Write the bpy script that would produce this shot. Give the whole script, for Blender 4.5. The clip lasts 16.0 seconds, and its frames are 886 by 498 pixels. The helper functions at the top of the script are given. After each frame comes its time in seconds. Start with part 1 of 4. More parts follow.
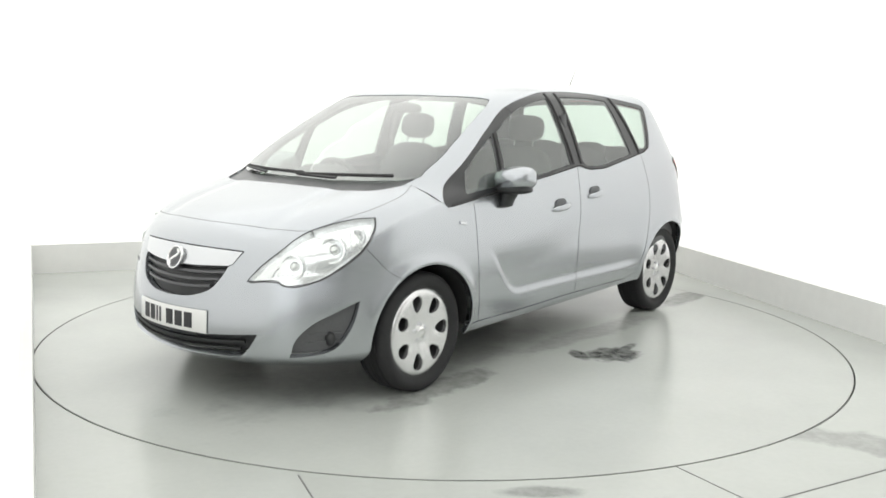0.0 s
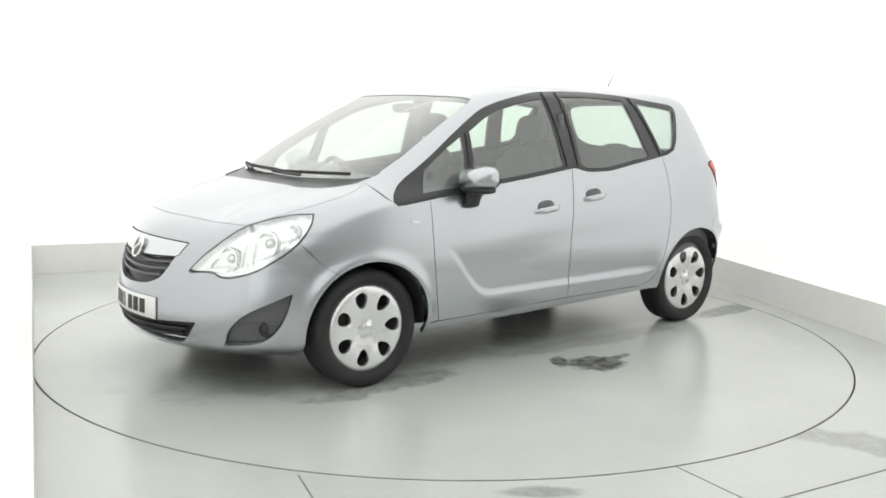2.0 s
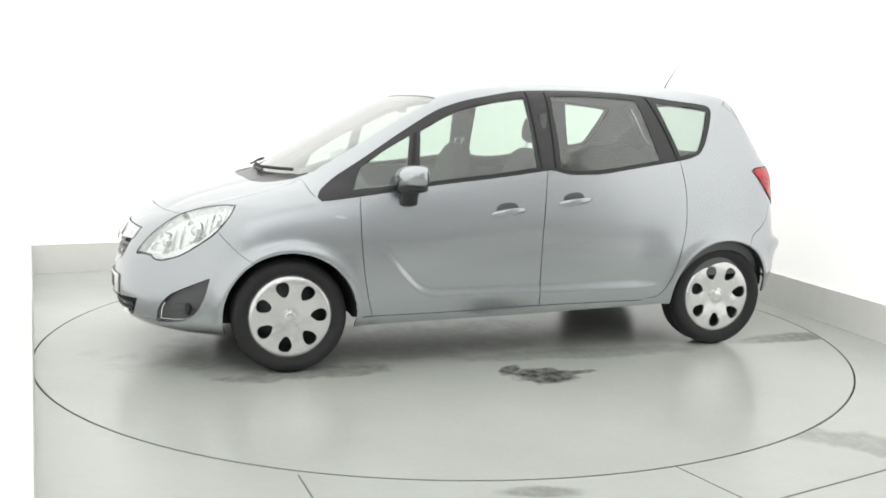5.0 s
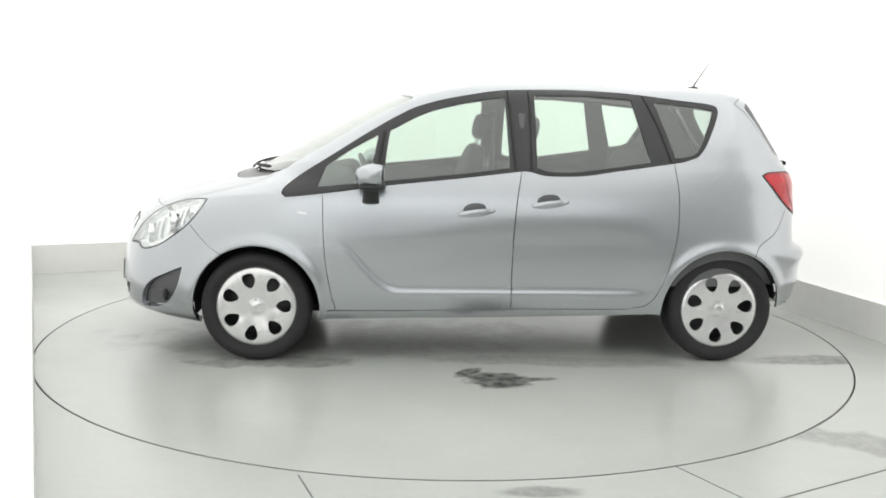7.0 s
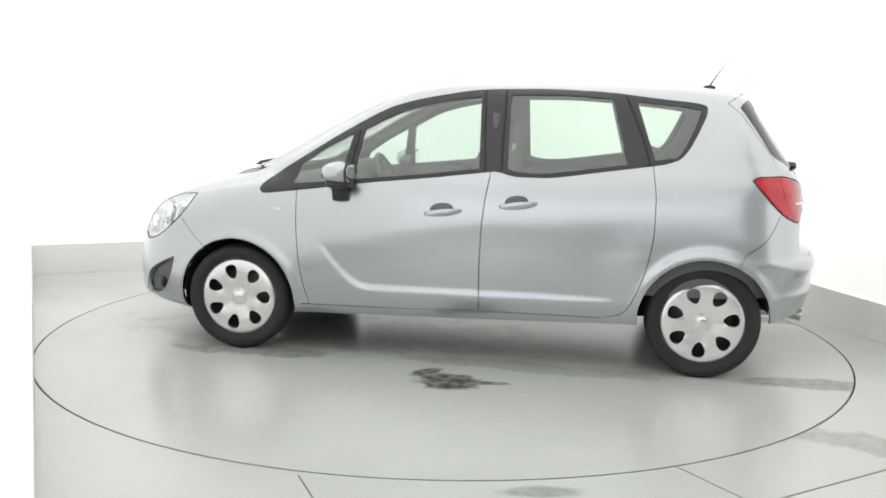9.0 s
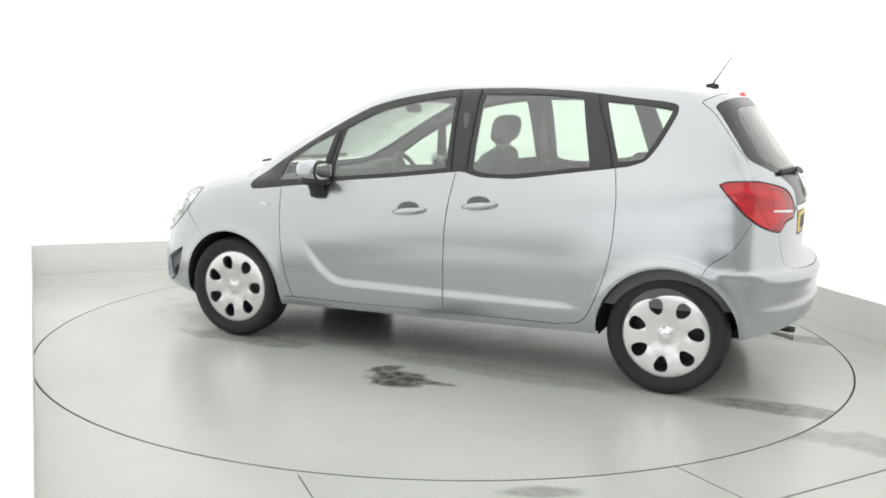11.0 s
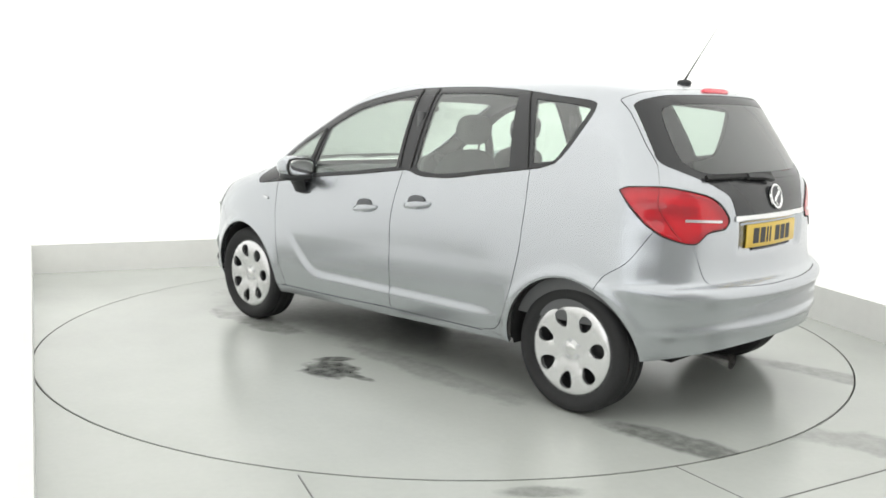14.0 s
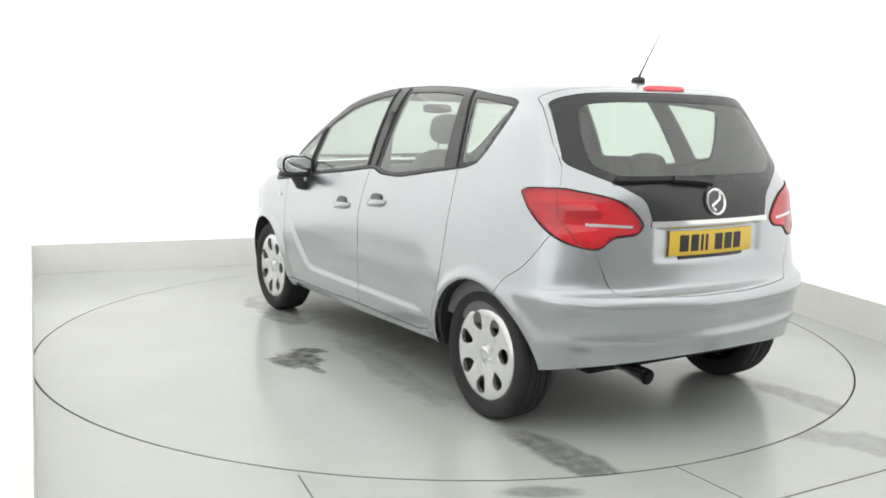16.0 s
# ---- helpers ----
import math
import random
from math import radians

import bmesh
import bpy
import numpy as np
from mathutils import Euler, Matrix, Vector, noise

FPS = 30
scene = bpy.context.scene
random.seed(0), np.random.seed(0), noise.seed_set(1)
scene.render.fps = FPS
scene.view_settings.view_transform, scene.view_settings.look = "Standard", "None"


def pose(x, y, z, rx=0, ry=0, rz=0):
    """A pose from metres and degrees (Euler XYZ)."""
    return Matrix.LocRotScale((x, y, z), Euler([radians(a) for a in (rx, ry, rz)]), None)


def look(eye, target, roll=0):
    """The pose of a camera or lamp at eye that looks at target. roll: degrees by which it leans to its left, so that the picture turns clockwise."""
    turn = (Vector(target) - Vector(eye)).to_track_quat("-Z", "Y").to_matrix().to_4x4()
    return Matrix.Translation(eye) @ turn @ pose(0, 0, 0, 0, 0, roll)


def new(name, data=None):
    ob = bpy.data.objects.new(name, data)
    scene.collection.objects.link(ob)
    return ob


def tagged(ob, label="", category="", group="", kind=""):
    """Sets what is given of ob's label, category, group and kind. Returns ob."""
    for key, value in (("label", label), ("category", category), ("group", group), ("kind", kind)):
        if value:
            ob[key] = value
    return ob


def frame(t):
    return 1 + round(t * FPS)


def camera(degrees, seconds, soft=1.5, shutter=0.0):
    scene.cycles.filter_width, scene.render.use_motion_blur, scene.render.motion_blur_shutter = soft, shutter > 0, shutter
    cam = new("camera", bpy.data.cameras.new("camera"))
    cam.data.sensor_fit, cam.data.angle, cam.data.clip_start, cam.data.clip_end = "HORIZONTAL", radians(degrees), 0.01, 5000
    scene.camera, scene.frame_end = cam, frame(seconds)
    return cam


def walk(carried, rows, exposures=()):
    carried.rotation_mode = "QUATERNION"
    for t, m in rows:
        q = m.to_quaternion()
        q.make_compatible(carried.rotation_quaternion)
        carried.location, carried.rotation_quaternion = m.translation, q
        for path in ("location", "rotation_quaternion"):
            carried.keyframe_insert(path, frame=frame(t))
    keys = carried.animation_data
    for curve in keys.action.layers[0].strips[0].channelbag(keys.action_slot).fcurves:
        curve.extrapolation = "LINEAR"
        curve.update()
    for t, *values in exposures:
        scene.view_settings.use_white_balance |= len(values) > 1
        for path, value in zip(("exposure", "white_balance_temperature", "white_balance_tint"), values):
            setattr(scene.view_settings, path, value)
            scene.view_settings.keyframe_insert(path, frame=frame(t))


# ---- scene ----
cam = camera(51.46, 16.0, soft=1.7)
EYE = Vector((0.0, -5.8405, 1.4263))
YAW, PITCH = radians(-0.128), radians(-8.70)
AIM = EYE + Vector((math.sin(YAW) * math.cos(PITCH), math.cos(YAW) * math.cos(PITCH), math.sin(PITCH)))
STAND = look(EYE, AIM, 1.128)
walk(cam, [(0.0, STAND), (16.0, STAND)], [(0.0, 0.0), (16.0, 0.0)])

# heading of the turntable, seconds and degrees
TURN = [(0.0, 51.33), (0.25, 50.72), (0.5, 49.35), (1.0, 46.1), (1.5, 42.64), (2.0, 39.12), (3.0, 32.09), (4.0, 25.08), (5.0, 18.0),
        (6.5, 7.37), (7.5, 0.46), (8.5, -6.23), (10.0, -16.35), (11.5, -26.53), (12.5, -33.41), (13.5, -40.27),
        (14.5, -47.27), (15.5, -54.38), (16.0, -57.95)]
CAR_X, CAR_Y = -0.221, -0.094
TABLE_R = 2.453

# ---- world and light ----
world = bpy.data.worlds.new("booth_world")
scene.world = world
world.use_nodes = True
world.node_tree.nodes["Background"].inputs[0].default_value = (0.9, 0.95, 1.0, 1)
world.node_tree.nodes["Background"].inputs[1].default_value = 0.3


def area(name, eye, target, sx, sy, power, colour=(1, 1, 1)):
    lamp = bpy.data.lights.new(name, "AREA")
    lamp.shape, lamp.size, lamp.size_y, lamp.energy, lamp.color = "RECTANGLE", sx, sy, power, colour
    ob = new(name, lamp)
    ob.matrix_world = look(eye, target)
    return ob


LEVEL = 1.0
area("ceiling_softbox_lamp", (-0.1, -1.5, 3.55), (-0.1, -1.5, 0.0), 7.0, 9.0, 163 * LEVEL, (1.0, 0.995, 0.965))
# unseen fill lamps behind the camera, added to brighten the car's sides
area("unseen_front_fill_lamp", (-0.3, -7.35, 2.68), (-0.3, 0.0, 2.68), 7.2, 1.7, 44 * LEVEL, (0.98, 0.995, 1.0))
area("unseen_low_fill_lamp", (-2.3, -7.35, 1.05), (-2.3, 0.0, 1.05), 3.5, 1.5, 15 * LEVEL, (0.98, 0.995, 1.0))


# ---- materials ----
def mat(name, colour, rough=0.5, metal=0.0, coat=0.0, grain=0.0, scale=60.0, bump=0.0, ior=1.5, blotch=0.0, blotch_scale=1.2):
    m = bpy.data.materials.new(name)
    m.use_nodes = True
    nt = m.node_tree
    b = nt.nodes["Principled BSDF"]
    b.inputs["Base Color"].default_value = (*colour, 1)
    b.inputs["Roughness"].default_value = rough
    b.inputs["Metallic"].default_value = metal
    b.inputs["IOR"].default_value = ior
    b.inputs["Coat Weight"].default_value = coat
    b.inputs["Coat Roughness"].default_value = 0.04
    if grain or bump or blotch:
        co = nt.nodes.new("ShaderNodeTexCoord")
        n1 = nt.nodes.new("ShaderNodeTexNoise")
        n1.inputs["Scale"].default_value, n1.inputs["Detail"].default_value = scale, 6
        nt.links.new(co.outputs["Object"], n1.inputs["Vector"])
        n2 = nt.nodes.new("ShaderNodeTexNoise")
        n2.inputs["Scale"].default_value, n2.inputs["Detail"].default_value = blotch_scale, 5
        nt.links.new(co.outputs["Object"], n2.inputs["Vector"])
        last = None
        for tex, amount in ((n1, grain), (n2, blotch)):
            if not amount:
                continue
            ramp = nt.nodes.new("ShaderNodeMapRange")
            ramp.inputs["From Min"].default_value, ramp.inputs["From Max"].default_value = 0.3, 0.7
            ramp.inputs["To Min"].default_value, ramp.inputs["To Max"].default_value = 1 - amount, 1 + amount
            nt.links.new(tex.outputs["Fac"], ramp.inputs["Value"])
            mul = nt.nodes.new("ShaderNodeVectorMath")
            mul.operation = "SCALE"
            if last is None:
                mul.inputs[0].default_value = colour
            else:
                nt.links.new(last, mul.inputs[0])
            nt.links.new(ramp.outputs[0], mul.inputs["Scale"])
            last = mul.outputs[0]
        if last is not None:
            nt.links.new(last, b.inputs["Base Color"])
        if bump:
            bm = nt.nodes.new("ShaderNodeBump")
            bm.inputs["Strength"].default_value, bm.inputs["Distance"].default_value = bump, 0.002
            nt.links.new(n1.outputs["Fac"], bm.inputs["Height"])
            nt.links.new(bm.outputs[0], b.inputs["Normal"])
    return m


def clear(name, colour, rough=0.0, body=0.0, body_colour=(0, 0, 0), shine=0.07, rise=4.0):
    """Thin glass: a clear pane that tints, with a glossy face; body is the share of dull colour in it."""
    m = bpy.data.materials.new(name)
    m.use_nodes = True
    nt = m.node_tree
    out = nt.nodes["Material Output"]
    nt.nodes.remove(nt.nodes["Principled BSDF"])
    see = nt.nodes.new("ShaderNodeBsdfTransparent")
    see.inputs[0].default_value = (*colour, 1)
    gloss = nt.nodes.new("ShaderNodeBsdfGlossy")
    gloss.inputs["Roughness"].default_value = rough
    face = nt.nodes.new("ShaderNodeLayerWeight")
    face.inputs["Blend"].default_value = 0.5
    power = nt.nodes.new("ShaderNodeMath")
    power.operation = "POWER"
    power.inputs[1].default_value = rise
    nt.links.new(face.outputs["Facing"], power.inputs[0])
    fres = nt.nodes.new("ShaderNodeMath")
    fres.operation = "MULTIPLY_ADD"
    fres.inputs[1].default_value, fres.inputs[2].default_value = 1 - shine, shine
    nt.links.new(power.outputs[0], fres.inputs[0])
    mix = nt.nodes.new("ShaderNodeMixShader")
    nt.links.new(fres.outputs[0], mix.inputs[0])
    if body:
        dull = nt.nodes.new("ShaderNodeBsdfDiffuse")
        dull.inputs[0].default_value = (*body_colour, 1)
        part_mix = nt.nodes.new("ShaderNodeMixShader")
        part_mix.inputs[0].default_value = body
        nt.links.new(see.outputs[0], part_mix.inputs[1])
        nt.links.new(dull.outputs[0], part_mix.inputs[2])
        nt.links.new(part_mix.outputs[0], mix.inputs[1])
    else:
        nt.links.new(see.outputs[0], mix.inputs[1])
    nt.links.new(gloss.outputs[0], mix.inputs[2])
    nt.links.new(mix.outputs[0], out.inputs[0])
    return m


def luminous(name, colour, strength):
    """White wall surface; its glow is added to keep it bright and light the car."""
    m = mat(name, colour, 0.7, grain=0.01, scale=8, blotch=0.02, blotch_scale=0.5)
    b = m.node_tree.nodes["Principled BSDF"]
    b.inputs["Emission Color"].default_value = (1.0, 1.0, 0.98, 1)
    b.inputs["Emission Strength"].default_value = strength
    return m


GLOW_WALL = luminous("white_wall_added_glow", (0.8, 0.8, 0.79), 0.52)
NEAR = mat("grey_wall_paint", (0.54, 0.54, 0.535), 0.7, grain=0.02, scale=10, blotch=0.03)
WALL = mat("white_wall_paint", (0.86, 0.86, 0.85), 0.6, grain=0.01, scale=8, blotch=0.015, blotch_scale=0.6)
SKIRT = mat("off_white_skirting_paint", (0.83, 0.83, 0.81), 0.45, grain=0.015, scale=14, blotch=0.03)
CEIL = mat("white_ceiling_paint", (0.85, 0.85, 0.85), 0.8)
PAINT = mat("silver_blue_metallic_paint", (0.475, 0.494, 0.52), 0.27, metal=0.93, coat=0.5, grain=0.025, scale=900)
TYRE = mat("tyre_rubber", (0.018, 0.018, 0.019), 0.75, grain=0.1, scale=80, bump=0.2)
BLACK = mat("black_plastic", (0.02, 0.021, 0.022), 0.45, grain=0.08, scale=200)


# ---- mesh helpers ----
def part(name, bm, material, parent=None, label="", smooth=True, sharp=38.0):
    me = bpy.data.meshes.new(name)
    bm.to_mesh(me)
    bm.free()
    for m in material if isinstance(material, (list, tuple)) else (material,):
        me.materials.append(m)
    if smooth:
        me.polygons.foreach_set("use_smooth", [True] * len(me.polygons))
        me.set_sharp_from_angle(angle=radians(sharp))
    ob = new(name, me)
    if parent is not None:
        ob.parent = parent
    if label:
        tagged(ob, label)
    return ob


def pchip(xs, ys, q):
    """Monotone cubic interpolation through keys."""
    xs, ys, q = np.asarray(xs, float), np.asarray(ys, float), np.asarray(q, float)
    h, d = np.diff(xs), np.diff(ys) / np.diff(xs)
    s = np.zeros(len(xs))
    for i in range(1, len(xs) - 1):
        if d[i - 1] * d[i] > 0:
            w1, w2 = 2 * h[i] + h[i - 1], h[i] + 2 * h[i - 1]
            s[i] = (w1 + w2) / (w1 / d[i - 1] + w2 / d[i])
    s[0], s[-1] = d[0], d[-1]
    i = np.clip(np.searchsorted(xs, q) - 1, 0, len(xs) - 2)
    t = (q - xs[i]) / h[i]
    return ((2 * t**3 - 3 * t**2 + 1) * ys[i] + (t**3 - 2 * t**2 + t) * h[i] * s[i]
            + (-2 * t**3 + 3 * t**2) * ys[i + 1] + (t**3 - t**2) * h[i] * s[i + 1])


# ---- the car's skin ----
# every level of the body: height, nose x and squareness, tail x and squareness, half width
LEVELS = {
    "z": (0.17, 0.24, 0.30, 0.40, 0.52, 0.60, 0.64, 0.67, 0.75, 0.83, 0.90, 0.96, 1.02, 1.08, 1.15, 1.25, 1.36, 1.45, 1.51, 1.55, 1.58, 1.603, 1.616, 1.62),
    "nose": (2.03, 2.215, 2.227, 2.238, 2.225, 2.207, 2.195, 2.183, 2.136, 2.045, 1.909, 1.722, 1.47, 1.33, 1.21, 1.02, 0.81, 0.63, 0.49, 0.34, 0.16, -0.07, -0.27, -0.45),
    "nose_n": (7, 9.9, 9, 8.4, 7.9, 7.6, 7.7, 7.8, 8.7, 9.5, 10.3, 10.9, 8, 10, 12, 13, 13, 12, 11, 9, 7, 5, 3.5, 2.5),
    "tail": (-1.93, -1.975, -1.974, -1.988, -2.002, -2.002, -1.988, -1.912, -1.908, -1.918, -1.917, -1.909, -1.895, -1.872, -1.828, -1.756, -1.673, -1.612, -1.578, -1.5, -1.24, -0.92, -0.66, -0.45),
    "tail_n": (7.5, 7.5, 9, 9.1, 9.4, 10.6, 12, 13, 12.8, 11.4, 11.4, 11.4, 12.5, 12.3, 12.4, 14.4, 17.8, 21.2, 20.7, 14, 9, 5, 3.5, 2.5),
    "half": (0.765, 0.838, 0.860, 0.886, 0.900, 0.902, 0.901, 0.900, 0.894, 0.885, 0.875, 0.862, 0.846, 0.829, 0.804, 0.765, 0.712, 0.666, 0.622, 0.565, 0.47, 0.32, 0.16, 0.0),
}
MID = -0.3
NV, NU = 240, 400


def softened():
    """The level values on a fine scale, with the kinks between the keys eased out."""
    q = np.linspace(0, 1, 1001)
    kern = np.exp(-0.5 * (np.arange(-60, 61) / 20.0) ** 2)
    out = {}
    for k, a in LEVELS.items():
        y = pchip(np.linspace(0, 1, len(a)), a, q)
        if k != "z":
            pad = np.concatenate([2 * y[0] - y[60:0:-1], y, 2 * y[-1] - y[-2:-62:-1]])
            y = np.convolve(pad, kern / kern.sum(), "valid")
        out[k] = y
    return out


FINE = softened()


def level(v):
    """All values of the body's level v, 0 at the sill to 1 at the roof's crown."""
    return {k: float(np.interp(v, np.linspace(0, 1, 1001), a)) for k, a in FINE.items()}


def contour(v, n):
    """Half the body's outline at level v, from the nose's middle round the side to the tail's middle."""
    L = level(v)
    th = np.linspace(0, math.pi / 2, 400)
    c, s = np.cos(th), np.sin(th)
    m = 1.75 if L["z"] < 0.95 else min(2.0, 1.75 + (L["z"] - 0.95) * 2.5)
    fx = MID + (L["nose"] - MID) * np.maximum(c, 1e-9) ** (2 / L["nose_n"])
    bx = MID + (L["tail"] - MID) * np.maximum(c, 1e-9) ** (2 / L["tail_n"])
    y = L["half"] * np.maximum(s, 0) ** (2 / m)
    x, y = np.concatenate([fx, bx[::-1][1:]]), np.concatenate([y, y[::-1][1:]])
    d = np.concatenate([[0], np.cumsum(np.hypot(np.diff(x), np.diff(y)))])
    q = np.linspace(0, d[-1], n)
    return np.stack([np.interp(q, d, x), np.interp(q, d, y), np.full(n, L["z"])], 1)


SKIN = np.array([contour(v, NU + 1) for v in np.linspace(0, 1, NV + 1)])


# scallop of the doors, lips of the wheel arches and the recess for the rear plate, all eased into the skin
HUB_Z, AXLE = 0.305, 1.322


def step(a, b, x):
    t = np.clip((x - a) / (b - a), 0, 1)
    return t * t * (3 - 2 * t)


def relief(P):
    x, y, z = P[..., 0], P[..., 1], P[..., 2]
    side = step(0.72, 0.84, y)
    low = 0.385 + 0.30 * step(0.48, 0.90, x) ** 1.6
    top = 0.70 + 0.13 * (1 - step(-0.25, 0.8, x))
    blade = step(0.0, 0.05, z - low) * (1 - step(-0.2, 0.02, z - top)) * (1 - step(0.80, 0.90, x)) * step(-1.0, -0.72, x)
    dy = -0.017 * blade * side
    for hx in (AXLE, -AXLE):
        r = np.hypot(x - hx, z - HUB_Z)
        dy = dy + 0.016 * np.exp(-(((r - 0.365) / 0.035) ** 2)) * step(0.5, 0.75, y)
    dx = 0.022 * (1 - step(0.28, 0.36, np.abs(y))) * step(0.765, 0.80, z) * (1 - step(0.925, 0.94, z)) * step(1.7, 1.8, -x)
    ledge = 0.010 * np.exp(-(((z - 0.60) / 0.028) ** 2)) * step(1.6, 1.8, -x)
    lip = 0.012 * np.exp(-(((z - 0.445) / 0.025) ** 2)) * step(1.6, 1.8, -x)
    hood = -0.006 * np.exp(-(((np.abs(y) - 0.40) / 0.05) ** 2)) * step(0.80, 0.88, z) * (1 - step(1.0, 1.03, z)) * step(1.2, 1.4, x)
    Q = P.copy()
    Q[..., 1] += dy
    Q[..., 0] += dx - ledge - lip
    Q[..., 2] += hood
    return Q


RAW = SKIN
SKIN = relief(RAW)
SKIN[:, 0, 1] = SKIN[:, -1, 1] = 0
SKIN[-1, :, 1] = 0
du, dv = np.gradient(SKIN, axis=1), np.gradient(SKIN, axis=0)
NORMAL = np.cross(dv, du)
NORMAL /= np.maximum(np.linalg.norm(NORMAL, axis=2, keepdims=True), 1e-12)
NORMAL[-3:, :] = (0, 0, 1)
NORMAL[:, 0, 1] = NORMAL[:, -1, 1] = 0
if NORMAL[NV // 3, NU // 2, 1] < 0:
    NORMAL = -NORMAL
    NORMAL[-3:, :] = (0, 0, 1)
HIGH = (RAW[:, :, 2] > 1.5) & (NORMAL[:, :, 2] < 0)
NORMAL[HIGH] *= -1
ZV = RAW[:, 0, 2]
US, VS = 5.4, 3.0


def by_row(z, find):
    """Place on the skin's own scale at height z, eased between the two rows beside it."""
    v = float(np.interp(z, ZV, np.linspace(0, 1, NV + 1)))
    j = min(NV - 1, int(v * NV))
    f = v * NV - j
    return ((find(RAW[j]) * (1 - f) + find(RAW[j + 1]) * f) * US, v * VS)


def on_side(x, z):
    return by_row(z, lambda row: float(np.interp(-x, -row[:, 0], np.linspace(0, 1, NU + 1))))


def on_nose(y, z):
    def find(row):
        k = int(np.argmax(row[:, 1]))
        return float(np.interp(y, row[: k + 1, 1], np.linspace(0, k / NU, k + 1)))
    return by_row(z, find)


def on_tail(y, z):
    def find(row):
        row = row[::-1]
        k = int(np.argmax(row[:, 1]))
        return 1 - float(np.interp(y, row[: k + 1, 1], np.linspace(0, k / NU, k + 1)))
    return by_row(z, find)


def sample(a, q):
    """Values of the grid a at the skin's own scale."""
    q = np.asarray(q, float)
    u, v = np.clip(q[:, 0] / US, 0, 1) * NU, np.clip(q[:, 1] / VS, 0, 1) * NV
    i, j = np.minimum(u.astype(int), NU - 1), np.minimum(v.astype(int), NV - 1)
    fu, fv = (u - i)[:, None], (v - j)[:, None]
    return (a[j, i] * (1 - fu) * (1 - fv) + a[j, i + 1] * fu * (1 - fv) + a[j + 1, i] * (1 - fu) * fv + a[j + 1, i + 1] * fu * fv)


def rounded(pts, n=7, sharp=()):
    """A closed outline through pts, curved except at the corners named."""
    out, k = [], len(pts)
    for i in range(k):
        a, b, c, d = (np.array(pts[(i + o) % k], float) for o in (-1, 0, 1, 2))
        if i in sharp:
            a = b + (b - c)
        if (i + 1) % k in sharp:
            d = c + (c - b)
        for t in np.linspace(0, 1, n, endpoint=False):
            out.append(tuple(0.5 * (2 * b + (c - a) * t + (2 * a - 5 * b + 4 * c - d) * t * t + (3 * b - 3 * c + d - a) * t**3)))
    return out


def outline(kind, pts, sharp=(), n=7):
    f = {"s": on_side, "n": on_nose, "t": on_tail}[kind]
    return [f(*p) for p in rounded(pts, n, sharp)]


def circle(cx, cz, r, n=90):
    return [on_side(cx + r * math.cos(a), cz + r * math.sin(a)) for a in np.linspace(0, 2 * math.pi, n, endpoint=False)]


ALL = tuple(range(40))
BELT = [(0.95, 0.951), (0.854, 0.965), (0.536, 1.008), (0.218, 1.042), (-0.149, 1.087)]
BELT_R = [(-0.20, 1.086), (-0.25, 1.072), (-0.32, 1.063), (-0.456, 1.064), (-0.745, 1.103), (-1.02, 1.143)]
DOOR_F = [(0.953, 0.95), (0.95, 0.78), (0.94, 0.614), (0.912, 0.42), (0.882, 0.303)]
B_GAP = [(-0.150, 1.088), (-0.122, 0.90), (-0.108, 0.723), (-0.103, 0.50), (-0.105, 0.318)]
DOOR_R = [(-1.02, 1.145), (-1.042, 0.95), (-1.04, 0.80), (-1.012, 0.62), (-0.965, 0.47), (-0.91, 0.36), (-0.86, 0.325), (-0.80, 0.318)]


def open_curve(pts, n=6):
    q = np.linspace(0, len(pts) - 1, (len(pts) - 1) * n + 1)
    a = np.array(pts)
    return list(zip(pchip(np.arange(len(pts)), a[:, 0], q), pchip(np.arange(len(pts)), a[:, 1], q)))


def side_poly(*curves):
    return [on_side(*p) for c in curves for p in c]


BOTTOM_X = (2.3, 1.9, 1.67, 1.5, 0.95, 0.0, -0.65, -0.95, -1.6, -1.85, -2.0, -2.1)
BOTTOM_Z = (0.190, 0.185, 0.19, 0.21, 0.232, 0.25, 0.266, 0.275, 0.30, 0.345, 0.385, 0.43)
low_row = RAW[min(NV, round(float(np.interp(0.3, ZV, np.linspace(0, 1, NV + 1))) * NV))]
VOID_LOW = [(0, 0), (US, 0)]
for uu in np.linspace(1, 0, 160):
    xx = float(np.interp(uu, np.linspace(0, 1, NU + 1), low_row[:, 0]))
    zz = float(pchip(-np.array(BOTTOM_X), BOTTOM_Z, np.array([-xx]))[0])
    VOID_LOW.append((uu * US, float(np.interp(zz, ZV, np.linspace(0, 1, NV + 1))) * VS))

